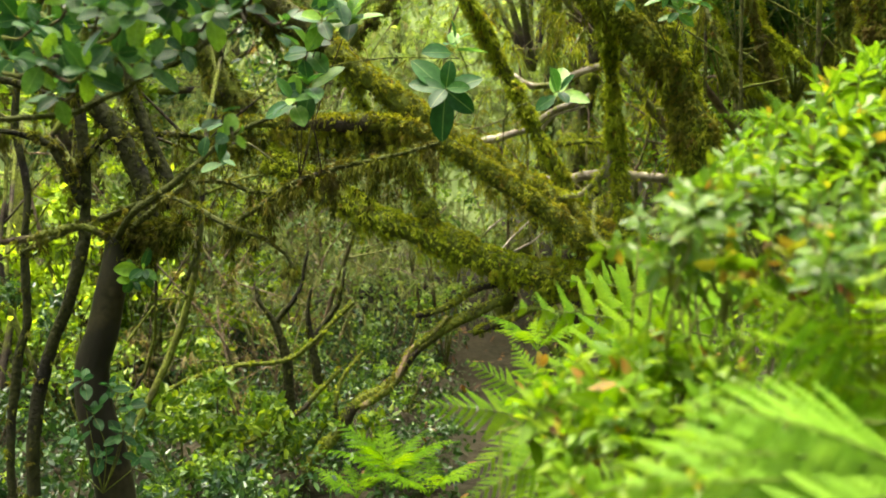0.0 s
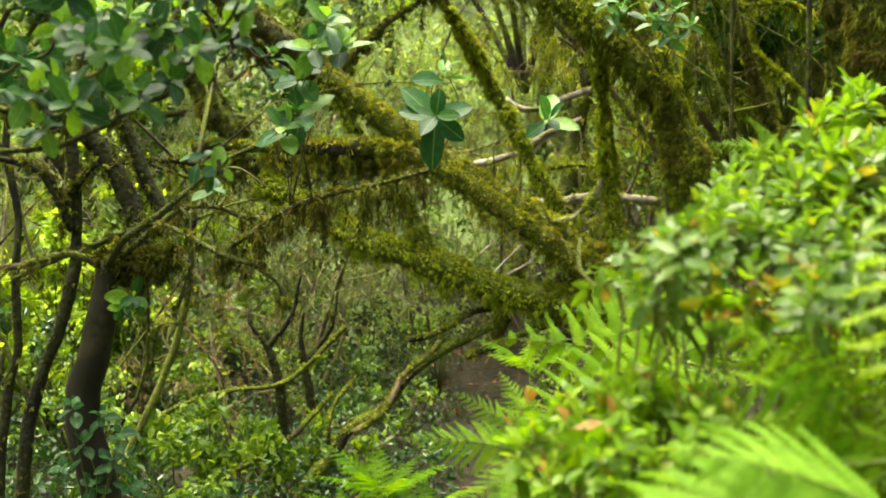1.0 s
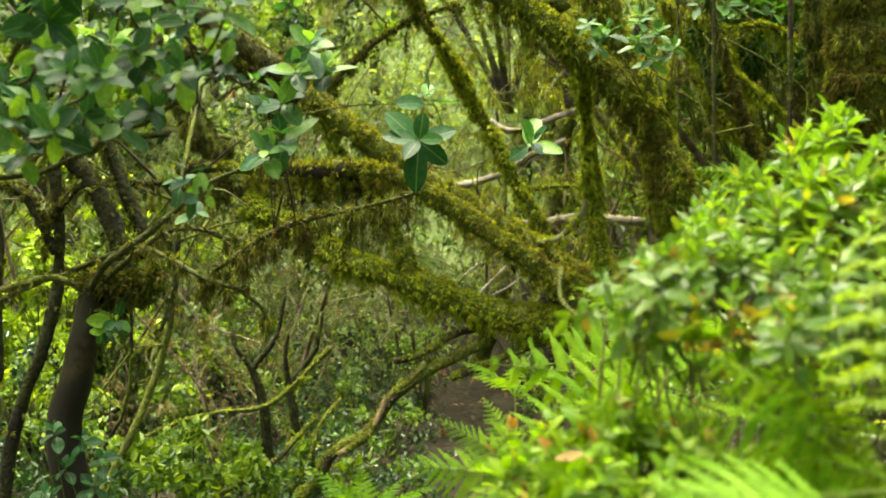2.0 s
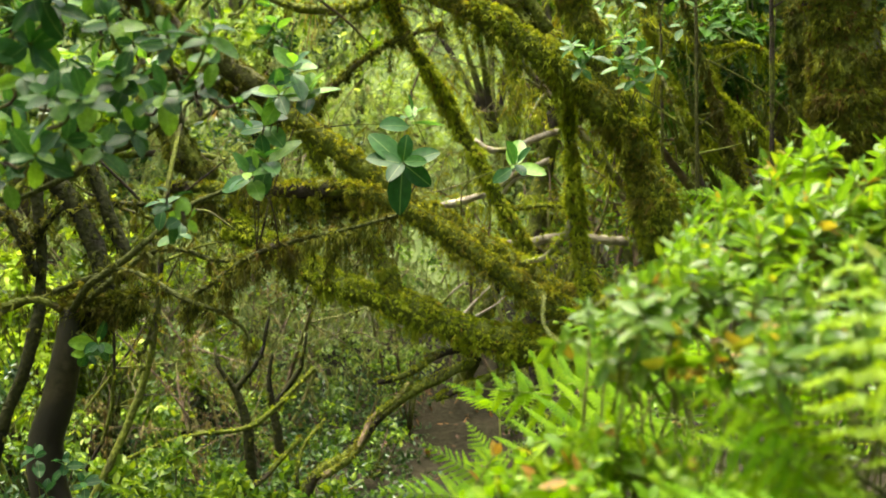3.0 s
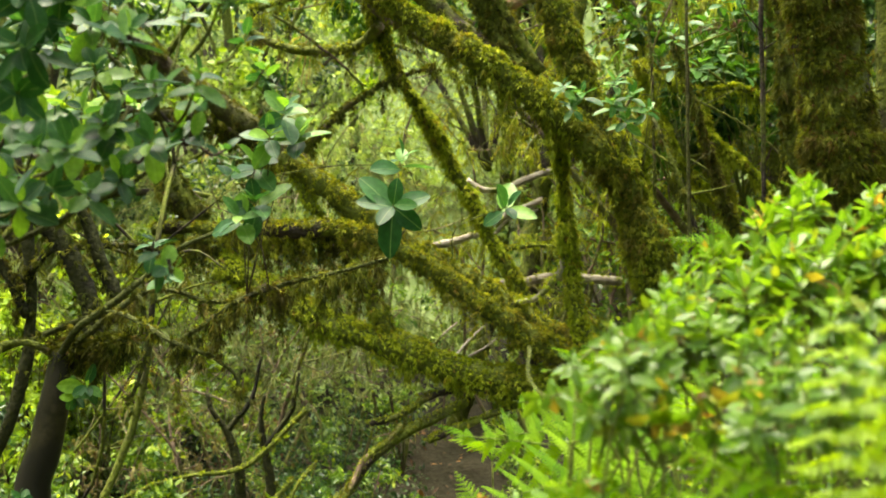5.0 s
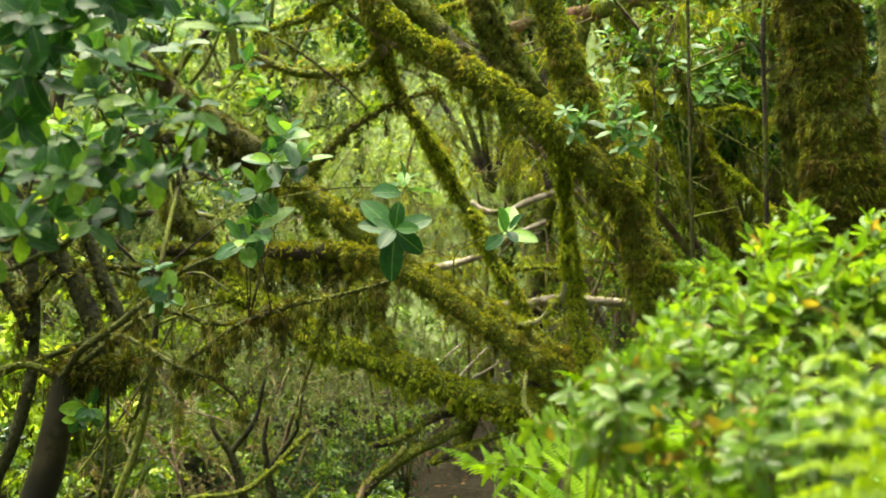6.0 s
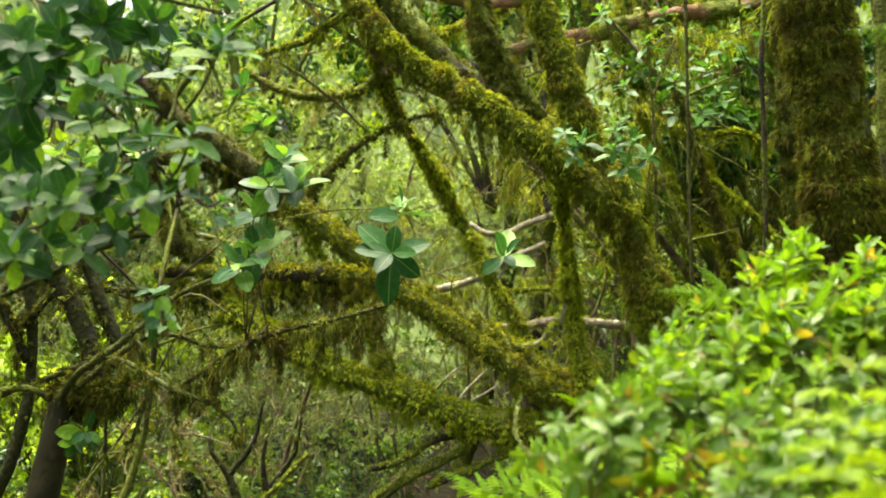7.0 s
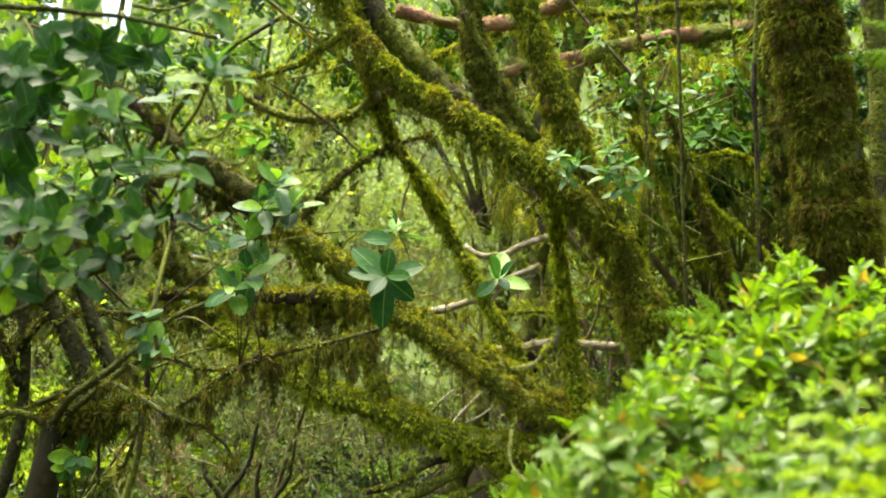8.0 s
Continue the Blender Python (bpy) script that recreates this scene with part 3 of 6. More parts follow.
limb(t5, "trunk", [(1.95, 5.18, 1.54), (1.94, 5.15, 1.93), (1.92, 5.12, 2.25), (1.89, 5.08, 2.61), (1.87, 5.05, 3.02), (1.86, 5.01, 3.46)], 0.065, 0.05, M_BARK_MOSSY, 1800, 260, 0.1, M_MOSS_DARK)
limb(t5, "trunk", [(2.54, 5.26, 1.54), (2.46, 5.21, 2.15), (2.43, 5.17, 2.62), (2.39, 5.12, 3.10), (2.38, 5.08, 3.55)], 0.06, 0.05, M_BARK_DARK, 200, 60, 0.08, M_MOSS_DARK)

t6 = thing("tree", [(-1.36, 4.25, 0.26)][0], "dark smooth-barked tree with a moss clump in its fork", "tree", "mossy trees")
limb(t6, "trunk", [(-1.28, 4.27, -0.00), (-1.30, 4.27, 0.11), (-1.32, 4.27, 0.29), (-1.35, 4.27, 0.48), (-1.40, 4.27, 0.67), (-1.41, 4.27, 0.83), (-1.37, 4.27, 0.96), (-1.34, 4.27, 1.10), (-1.31, 4.27, 1.23), (-1.29, 4.27, 1.35)], 0.088, 0.052, M_BARK_SMOOTH, 0, 0, 0.1, label="smooth dark wet trunk", sides=20, rough=0.010, rib=0.0, wob=0.004)
limb(t6, "fork", [(-1.33, 4.30, 1.34), (-1.22, 4.25, 1.36), (-1.10, 4.20, 1.37), (-1.01, 4.20, 1.39)], 0.06, 0.04, M_BARK_DARK, 4500, 1900, 0.09, M_MOSS_DARK, label="bushy clump of dark moss", size=1.2)
limb(t6, "limb", [(-1.18, 4.30, 1.36), (-1.20, 4.30, 1.53), (-1.24, 4.30, 1.65), (-1.30, 4.30, 1.77), (-1.39, 4.30, 1.88), (-1.49, 4.30, 1.98), (-1.63, 4.30, 2.08)], 0.043, 0.034, M_BARK_BLACK, 380, 260, 0.12, M_MOSS_DARK)
limb(t6, "limb", [(-1.15, 4.42, 1.46), (-1.14, 4.42, 1.59), (-1.19, 4.42, 1.70), (-1.23, 4.42, 1.82), (-1.27, 4.42, 1.93), (-1.31, 4.42, 2.07), (-1.35, 4.42, 2.24)], 0.030, 0.022, M_BARK_BLACK, 300, 320, 0.14, M_MOSS_DARK)
limb(t6, "branch", [(-1.28, 4.20, 1.35), (-1.18, 4.10, 1.46), (-1.05, 4.11, 1.55), (-0.96, 4.11, 1.62), (-0.83, 4.12, 1.74), (-0.66, 4.12, 1.82), (-0.48, 4.12, 1.92)], 0.016, 0.008, M_TWIG_DARK, 120, 90, 0.09, M_MOSS_DARK, sides=7)
limb(t6, "branch", [(-1.23, 4.20, 1.38), (-1.07, 4.20, 1.51), (-0.99, 4.21, 1.55), (-0.96, 4.20, 1.44), (-0.97, 4.20, 1.31), (-1.01, 4.19, 1.17)], 0.012, 0.007, M_TWIG_DARK, 120, 90, 0.09, M_MOSS_DARK, sides=7)
limb(t6, "branch", [(-1.29, 4.30, 1.30), (-1.41, 4.20, 1.39), (-1.56, 4.20, 1.37), (-1.74, 4.20, 1.33), (-1.87, 4.20, 1.31)], 0.016, 0.01, M_TWIG, 200, 120, 0.09, M_MOSS_DARK, sides=7)
limb(t6, "branch", [(-1.40, 4.30, 1.41), (-1.23, 4.20, 1.47), (-1.07, 4.10, 1.51), (-0.92, 3.95, 1.47), (-0.75, 3.75, 1.40), (-0.61, 3.70, 1.35), (-0.54, 3.70, 1.29), (-0.51, 3.70, 1.21)], 0.011, 0.006, M_TWIG_DARK, 160, 160, 0.08, M_MOSS_DARK, sides=8)
limb(t6, "branch", [(-0.77, 3.78, 1.39), (-0.66, 3.72, 1.46), (-0.52, 3.65, 1.55), (-0.43, 3.65, 1.59), (-0.33, 3.65, 1.62), (-0.16, 3.65, 1.65), (-0.01, 3.65, 1.69)], 0.010, 0.007, M_TWIG_DARK, 260, 1600, 0.12, M_MOSS_DARK, sides=8, label="thin dark branch with moss hanging below")

t7 = thing("sapling", [(-1.74, 4.55, 0.41)][0], "crooked dark sapling draped with moss", "sapling", "mossy saplings")
limb(t7, "stem", [(-1.76, 4.53, -0.19), (-1.76, 4.54, 0.17), (-1.76, 4.56, 0.51), (-1.71, 4.57, 0.80), (-1.63, 4.58, 1.05), (-1.57, 4.60, 1.29), (-1.55, 4.61, 1.51), (-1.56, 4.62, 1.75), (-1.59, 4.63, 1.99), (-1.69, 4.64, 2.21)], 0.03, 0.022, M_BARK_BLACK, 50, 60, 0.13, M_MOSS_DARK)
limb(t7, "stem", [(-1.93, 4.82, -0.30), (-1.98, 4.85, 0.29), (-1.95, 4.87, 0.71), (-1.89, 4.88, 0.96), (-1.90, 4.89, 1.27), (-1.89, 4.91, 1.53), (-1.95, 4.92, 1.84), (-1.94, 4.93, 2.10)], 0.022, 0.016, M_BARK_BLACK, 40, 40, 0.12, M_MOSS_DARK)
limb(t7, "branch", [(-1.55, 4.60, 1.48), (-1.66, 4.61, 1.70), (-1.78, 4.62, 1.77), (-1.98, 4.62, 1.80)], 0.02, 0.012, M_BARK_BLACK, 500, 240, 0.12, M_MOSS_DARK, sides=8)
limb(t7, "branch", [(-1.57, 4.61, 1.63), (-1.44, 4.62, 1.77), (-1.33, 4.72, 1.78), (-1.15, 4.82, 1.79), (-0.99, 4.92, 1.74)], 0.018, 0.010, M_BARK_BLACK, 500, 260, 0.12, M_MOSS_DARK, sides=8)

limb(t7, "branch", [(-1.86, 4.40, 2.00), (-1.67, 4.40, 1.96), (-1.51, 4.40, 1.89), (-1.34, 4.40, 1.85)], 0.016, 0.012, M_BARK_BLACK, 120, 140, 0.10, M_MOSS_DARK, sides=8)
limb(t7, "branch", [(-1.75, 4.45, 1.28), (-1.59, 4.45, 1.35), (-1.42, 4.45, 1.41), (-1.25, 4.45, 1.48), (-1.14, 4.45, 1.53)], 0.012, 0.010, M_TWIG_DARK, 60, 120, 0.10, M_MOSS_DARK, sides=8)
limb(t7, "stem", [(-1.47, 5.00, 2.32), (-1.45, 5.00, 2.03), (-1.39, 5.00, 1.86), (-1.32, 5.00, 1.68), (-1.28, 5.00, 1.56)], 0.024, 0.03, M_BARK_REDDISH, 80, 60, 0.10, M_MOSS_DARK, sides=9, label="red-brown leaning stem")

# fallen branches over the path
t8 = thing("fallen_branch", [(-0.77, 5.63, -0.15)][0], "fallen crooked branch with patches of moss across the path", "branch", "fallen branches")
limb(t8, "limb", [(-0.76, 5.52, -0.16), (-0.75, 5.53, -0.07), (-0.72, 5.54, 0.07), (-0.62, 5.56, 0.20), (-0.54, 5.60, 0.29), (-0.46, 5.62, 0.42), (-0.28, 5.68, 0.53), (-0.15, 5.74, 0.68), (0.02, 5.80, 0.81), (0.20, 5.86, 0.89), (0.38, 5.88, 0.96)], 0.048, 0.034, M_BARK_DARK, 1500, 30, 0.05, M_MOSS_MID, size=0.5, cap=True, label="mossy crooked bough")
limb(t8, "branch", [(-0.43, 5.56, 0.41), (-0.28, 5.56, 0.50), (-0.21, 5.61, 0.60), (-0.15, 5.67, 0.71), (-0.04, 5.72, 0.79), (0.02, 5.78, 0.86)], 0.026, 0.017, M_BARK_BROWN, 900, 20, 0.05, M_MOSS_MID, sides=8, size=0.55, cap=True)
limb(t8, "branch", [(-0.15, 5.83, 0.86), (0.02, 5.83, 0.90), (0.20, 5.83, 1.00), (0.36, 5.83, 1.04)], 0.022, 0.028, M_BARK_DARK, 1100, 40, 0.05, M_MOSS_MID, sides=8, size=0.65, cap=True)
limb(t8, "branch", [(0.16, 5.77, 0.77), (0.29, 5.77, 0.83), (0.42, 5.78, 0.88), (0.60, 5.78, 0.95), (0.78, 5.78, 0.99)], 0.024, 0.03, M_BARK_DARK, 1300, 60, 0.05, M_MOSS_MID, sides=9, size=0.7, cap=True)
limb(t8, "branch", [(-0.56, 5.55, 0.35), (-0.57, 5.56, 0.47), (-0.54, 5.61, 0.58), (-0.43, 5.67, 0.68)], 0.014, 0.008, M_BARK_DARK, 500, 20, 0.05, M_MOSS_MID, sides=7, size=0.6, cap=True)
limb(t8, "branch", [(-0.55, 5.66, 0.59), (-0.65, 5.66, 0.48), (-0.74, 5.65, 0.38), (-0.92, 5.65, 0.26), (-1.11, 5.64, 0.17)], 0.015, 0.012, M_BARK_DARK, 700, 30, 0.05, M_MOSS_MID, sides=7, size=0.6, cap=True)

t9 = thing("fallen_branch", [(-1.50, 6.35, 0.33)][0], "thin fallen branch with bright moss", "branch", "fallen branches")
limb(t9, "limb", [(-1.64, 6.35, 0.36), (-1.47, 6.36, 0.44), (-1.20, 6.36, 0.51), (-0.93, 6.36, 0.54), (-0.76, 6.37, 0.65), (-0.62, 6.37, 0.80), (-0.54, 6.38, 0.88)], 0.011, 0.017, M_BARK_MOSSY, 420, 40, 0.04, sides=8, size=0.6, cap=True)

t10 = thing("dead_branch", [(0.20, 6.61, 1.83)][0], "bleached bare dead branches lodged behind the mossy trunk", "branch", "dead branches")
limb(t10, "branch", [(0.43, 6.60, 2.25), (0.52, 6.59, 2.20), (0.66, 6.59, 2.21), (0.80, 6.58, 2.26), (0.99, 6.57, 2.32)], 0.026, 0.018, M_DEADWOOD, 60, 10, 0.05, sides=8, label="pale bare dead branch")
limb(t10, "branch", [(0.18, 6.62, 1.83), (0.34, 6.61, 1.88), (0.52, 6.60, 1.93), (0.69, 6.59, 2.04), (0.90, 6.58, 2.13)], 0.026, 0.018, M_DEADWOOD, 60, 10, 0.05, sides=8)
limb(t10, "branch", [(0.55, 6.60, 1.85), (0.69, 6.59, 2.02), (0.87, 6.58, 2.07)], 0.012, 0.007, M_DEADWOOD, sides=6)
limb(t10, "branch", [(0.18, 6.23, 1.23), (0.27, 6.22, 1.31), (0.35, 6.22, 1.39)], 0.009, 0.006, M_DEADWOOD, sides=6)
limb(t10, "branch", [(0.32, 6.22, 1.18), (0.41, 6.22, 1.29), (0.50, 6.21, 1.37)], 0.008, 0.005, M_DEADWOOD, sides=6)
limb(t10, "branch", [(0.41, 6.22, 1.19), (0.48, 6.21, 1.26), (0.59, 6.21, 1.31)], 0.008, 0.005, M_DEADWOOD, sides=6)
limb(t10, "branch", [(0.51, 6.51, 1.60), (0.71, 6.50, 1.62), (0.95, 6.49, 1.65), (1.36, 6.47, 1.62)], 0.03, 0.03, M_DEADWOOD, 300, 60, 0.08, sides=8)
limb(t10, "branch", [(0.58, 6.60, 1.81), (0.69, 6.60, 1.83), (0.85, 6.49, 1.85), (1.04, 6.48, 1.82)], 0.018, 0.014, M_BARK_MOSSY, 700, 160, 0.09, sides=8)

t11 = thing("tree", [(2.21, 6.47, 2.71)][0], "red-barked tree with long sloping boughs", "tree", "mossy trees")
limb(t11, "trunk", [(2.44, 6.80, 1.31), (2.41, 6.70, 2.38), (2.35, 6.53, 3.07), (2.26, 6.39, 3.59), (2.25, 6.35, 3.96)], 0.07, 0.06, M_BARK_DARK, 400, 160, 0.12, M_MOSS_DARK)
limb(t11, "bough", [(2.28, 6.39, 3.59), (1.97, 6.40, 3.54), (1.72, 6.41, 3.52), (1.44, 6.43, 3.47), (1.20, 6.44, 3.41), (0.88, 6.45, 3.37), (0.68, 6.47, 3.31)], 0.056, 0.036, M_BARK_RED, 260, 380, 0.16, M_MOSS_MID, cap=True, rough=0.2, label="peeling red-brown bough with moss on top")
limb(t11, "bough", [(1.27, 6.39, 3.89), (1.06, 6.41, 3.76), (0.92, 6.42, 3.69), (0.71, 6.44, 3.62), (0.50, 6.45, 3.60), (0.29, 6.45, 3.63), (0.02, 6.45, 3.70)], 0.056, 0.04, M_BARK_RED, 260, 360, 0.14, M_MOSS_MID, cap=True, rough=0.2)
limb(t11, "bough", [(2.56, 6.66, 3.77), (2.02, 6.68, 3.81), (1.47, 6.70, 3.74), (1.11, 6.71, 3.75), (0.67, 6.74, 3.64), (0.23, 6.77, 3.48)], 0.04, 0.03, M_BARK_MOSSY, 1200, 420, 0.14)
limb(t11, "branch", [(1.34, 6.43, 3.43), (1.48, 6.46, 3.13), (1.56, 6.38, 2.83), (1.70, 6.30, 2.58), (1.94, 6.14, 2.05)], 0.05, 0.04, M_BARK_MOSSY, 1500, 500, 0.15)
limb(t11, "branch", [(1.62, 6.09, 2.73), (1.81, 6.08, 2.77), (2.01, 6.07, 2.74), (2.14, 6.08, 2.67)], 0.02, 0.015, M_BARK_MOSSY, 900, 300, 0.12, sides=8)
limb(t11, "branch", [(2.20, 6.72, 3.26), (1.98, 6.73, 3.20), (1.72, 6.74, 3.20), (1.47, 6.75, 3.18)], 0.035, 0.03, M_BARK_RED, 300, 260, 0.12, M_MOSS_DARK, sides=8)


def stem_plant(pts, r0, r1, label, mat=M_TWIG, tufts=0, hangs=0, moss=None):
    s = thing("bare_stem", pts[0], label, "stem", "bare stems")
    limb(s, "stem", pts, r0, r1, mat, tufts, hangs, 0.07, moss or M_MOSS_DARK, sides=7, wob=0.006)
    rng = fresh()
    path = spline(pts, 24)
    for k in range(3 if r0 > 0.006 else 0):
        p = path[int(rng.integers(8, 22))]
        d = np.array([rng.choice([-1, 1]) * rng.uniform(0.5, 1), rng.normal(0, 0.4), rng.uniform(0.1, 0.9)]) * rng.uniform(0.12, 0.3)
        limb(s, "twig", [tuple(p), tuple(p + d * 0.5 + rng.normal(0, 0.015, 3)), tuple(p + d)], r0 * 0.4, r0 * 0.18, mat, sides=6, wob=0.004)


stem_plant([(1.46, 5.23, 1.22), (1.43, 5.16, 1.93), (1.42, 5.11, 2.48), (1.41, 5.07, 2.89), (1.39, 5.02, 3.46)], 0.009, 0.008, "straight brown woody stem", M_BARK_REDDISH)
stem_plant([(1.87, 5.39, 1.54), (1.85, 5.30, 2.51), (1.84, 5.26, 2.93), (1.86, 5.20, 3.53)], 0.013, 0.012, "straight dark woody stem", M_BARK_DARK)
stem_plant([(1.37, 5.60, 1.54), (1.34, 5.51, 2.55), (1.31, 5.47, 2.99), (1.27, 5.41, 3.61)], 0.008, 0.007, "thin brown woody stem", M_TWIG, 100, 60)
stem_plant([(1.56, 5.29, 1.60), (1.46, 5.26, 1.94), (1.36, 5.24, 2.22), (1.30, 5.32, 2.43)], 0.017, 0.011, "slanting dark woody stem", M_BARK_DARK, 200, 100)
stem_plant([(1.84, 5.48, 1.60), (1.70, 5.45, 2.00), (1.57, 5.42, 2.38), (1.47, 5.39, 2.67), (1.42, 5.38, 2.88)], 0.022, 0.014, "slanting woody stem in green moss", M_BARK_MOSSY, 900, 300)
stem_plant([(2.14, 5.56, 1.77), (2.03, 5.52, 2.22), (1.82, 5.51, 2.42), (1.54, 5.50, 2.57)], 0.008, 0.005, "thin slanting brown twig", M_TWIG)

stem_plant([(1.33, 5.75, 2.81), (1.43, 5.75, 2.50), (1.61, 5.75, 2.19), (1.84, 5.75, 1.90)], 0.030, 0.021, "slanting woody stem thick with yellow-green moss", M_BARK_MOSSY, 1900, 500, M_MOSS)
stem_plant([(1.60, 5.60, 2.43), (1.77, 5.60, 2.28), (1.92, 5.60, 2.14), (2.06, 5.60, 1.93)], 0.024, 0.017, "slanting woody stem thick with yellow-green moss", M_BARK_MOSSY, 1900, 500, M_MOSS)
stem_plant([(1.59, 5.90, 2.94), (1.45, 5.90, 2.65), (1.37, 5.90, 2.30), (1.41, 5.90, 2.08)], 0.022, 0.015, "slanting woody stem thick with yellow-green moss", M_BARK_MOSSY, 1900, 500, M_MOSS)
stem_plant([(1.29, 5.70, 2.78), (1.59, 5.70, 2.65), (1.84, 5.70, 2.66), (1.99, 5.70, 2.58)], 0.020, 0.014, "slanting woody stem thick with yellow-green moss", M_BARK_MOSSY, 1900, 500, M_MOSS)
stem_plant([(1.86, 5.90, 2.08), (1.77, 5.90, 2.37), (1.71, 5.90, 2.56), (1.52, 5.90, 2.78)], 0.020, 0.014, "slanting woody stem thick with yellow-green moss", M_BARK_MOSSY, 1900, 500, M_MOSS)

for pts in ([(-0.94, 6.60, 0.10), (-0.96, 6.60, 0.34), (-0.98, 6.60, 0.54), (-1.04, 6.60, 0.73), (-1.13, 6.60, 0.87), (-1.16, 6.60, 0.96)], [(-0.77, 6.80, -0.06), (-0.78, 6.80, 0.15), (-0.80, 6.80, 0.40), (-0.83, 6.80, 0.61), (-0.86, 6.80, 0.79), (-0.84, 6.80, 0.93)]):
    sp = thing("sapling", pts[0], "crooked sapling coloured near black for the shade of the thicket", "sapling", "dark saplings")
    limb(sp, "stem", pts, 0.042, 0.010, M_BARK_BLACK, 50, 40, 0.06, M_MOSS_DARK, sides=9)
    limb(sp, "branch", [pts[3], tuple(np.array(pts[3]) + [0.14, 0.02, 0.2]), tuple(np.array(pts[3]) + [0.2, 0.05, 0.45])], 0.02, 0.01, M_BARK_BLACK, 40, 40, 0.06, M_MOSS_DARK, sides=7)


# ---------------- leaves ----------------
def leaf_mesh(name, length, width, fold, bend, mat, tipped=1.0, wave=0.0):
    """A leaf along +Y from its stalk: midrib fold, drooping tip, pointed oval outline."""
    s = np.array([0.0, 0.08, 0.22, 0.38, 0.54, 0.70, 0.84, 0.95, 1.0])
    w = width / 2 * np.sin(np.pi * s ** (0.9 * tipped)) ** 0.62
    w[0], w[-1], w[1] = 0.0012, 0.0005, max(0.002, w[1] * 0.5)
    y, z = s * length, -bend * length * s ** 2
    v = []
    for k in range(len(s)):
        e = wave * width * math.sin(k * 2.1)
        v += [(-w[k], y[k], z[k] + fold * w[k] + e), (0, y[k], z[k]), (w[k], y[k], z[k] + fold * w[k] - e)]
    f = []
    for k in range(len(s) - 1):
        a = 3 * k
        f += [(a, a + 1, a + 4, a + 3), (a + 1, a + 2, a + 5, a + 4)]
    return mesh(name, v, f, mat)


def aim(pos, direction, roll=0.0, scale=1.0, up=(0, 0, 1)):
    """A pose whose +Y follows direction and whose +Z stays as near to up as it can."""
    y = Vector(direction).normalized()
    x = y.cross(Vector(up))
    if x.length < 0.05:
        x = Vector((1, 0, 0))
    x.normalize()
    z = x.cross(y)
    m = Matrix((x, y, z)).transposed().to_4x4()
    return Matrix.Translation(pos) @ m @ Matrix.Rotation(roll, 4, "Y") @ Matrix.Scale(scale, 4)


def whorl(parent, tip, axis, leaves, count, rng, spread=(75, 25), scale=1.0, stalk=0.05, jitter=0.25):
    """Leaves set spirally round a shoot tip, the lowest spread widest."""
    axis = Vector(axis).normalized()
    u = axis.orthogonal().normalized()
    w = axis.cross(u)
    start = rng.uniform(0, 6.28)
    for k in range(count):
        f = k / max(1, count - 1)
        th = start + k * 2.4 + rng.normal(0, 0.15)
        open_ = radians(spread[0] + (spread[1] - spread[0]) * f + rng.normal(0, 8))
        d = axis * math.cos(open_) + (u * math.cos(th) + w * math.sin(th)) * math.sin(open_)
        d = d + Vector(rng.normal(0, jitter * 0.4, 3)) + Vector((0, 0, -0.12))
        pos = Vector(tip) + axis * stalk * (f - 1.0)
        size = scale * (1.12 - 0.5 * f) * rng.uniform(0.85, 1.15)
        part("leaf", leaves[int(rng.integers(0, len(leaves)))], parent, m=aim(pos, d, rng.normal(0, 0.3), size, axis + Vector((0, 0, 0.35))))


def twig(parent, pts, r0, r1, mat, name="twig"):
    rng = fresh()
    path = spline(pts, max(5, 3 * len(pts)))
    v, f = tube(path, np.linspace(r0, r1, len(path)), 6, 0.08, rng)
    return part(name, mesh(name, v, f, mat), parent)


LAUREL = [leaf_mesh("laurel_leaf", 0.088, 0.051, 0.30, 0.16, M_LAUREL, 1.3), leaf_mesh("laurel_leaf", 0.078, 0.047, 0.2, 0.28, M_LAUREL, 1.35), leaf_mesh("laurel_leaf", 0.098, 0.048, 0.35, 0.05, M_LAUREL, 1.15)]
LAUREL_DARK = [leaf_mesh("laurel_leaf", 0.088, 0.047, 0.25, 0.14, M_LAUREL_DARK, 1.25), leaf_mesh("laurel_leaf", 0.08, 0.046, 0.2, 0.25, M_LAUREL_DARK, 1.3)]
BUSH = [leaf_mesh("bush_leaf", 0.056, 0.0245, 0.35, 0.15, M_BUSH, 1.1), leaf_mesh("bush_leaf", 0.049, 0.022, 0.25, 0.3, M_BUSH, 1.0), leaf_mesh("bush_leaf", 0.061, 0.025, 0.4, 0.05, M_BUSH, 1.15)]

M_LOWLEAF = foliage("yellow_green_leaf", [(0.0, (0.12, 0.25, 0.012)), (0.5, (0.17, 0.31, 0.014)), (0.88, (0.24, 0.37, 0.02)), (0.94, (0.34, 0.32, 0.03)), (0.98, (0.36, 0.19, 0.05)), (1.0, (0.16, 0.085, 0.03))], 0.55, 0.36, "object", 60.0, glow=(1.25, 1.2, 0.35), spec=0.26)
LOW = [leaf_mesh("bush_leaf", 0.046, 0.023, 0.3, 0.2, M_LOWLEAF, 1.1), leaf_mesh("bush_leaf", 0.04, 0.021, 0.2, 0.3, M_LOWLEAF, 1.0)]
SHOOT = [leaf_mesh("shoot_leaf", 0.085, 0.038, 0.3, 0.12, M_GLOSSY, 1.1), leaf_mesh("shoot_leaf", 0.075, 0.034, 0.25, 0.25, M_GLOSSY, 1.0)]

# a laurel whose boughs hang into view, its trunk stands beside the path
lt = thing("laurel_tree", (-1.25, 1.75, -0.2), "laurel tree with glossy dark and pale green leaves", "tree")
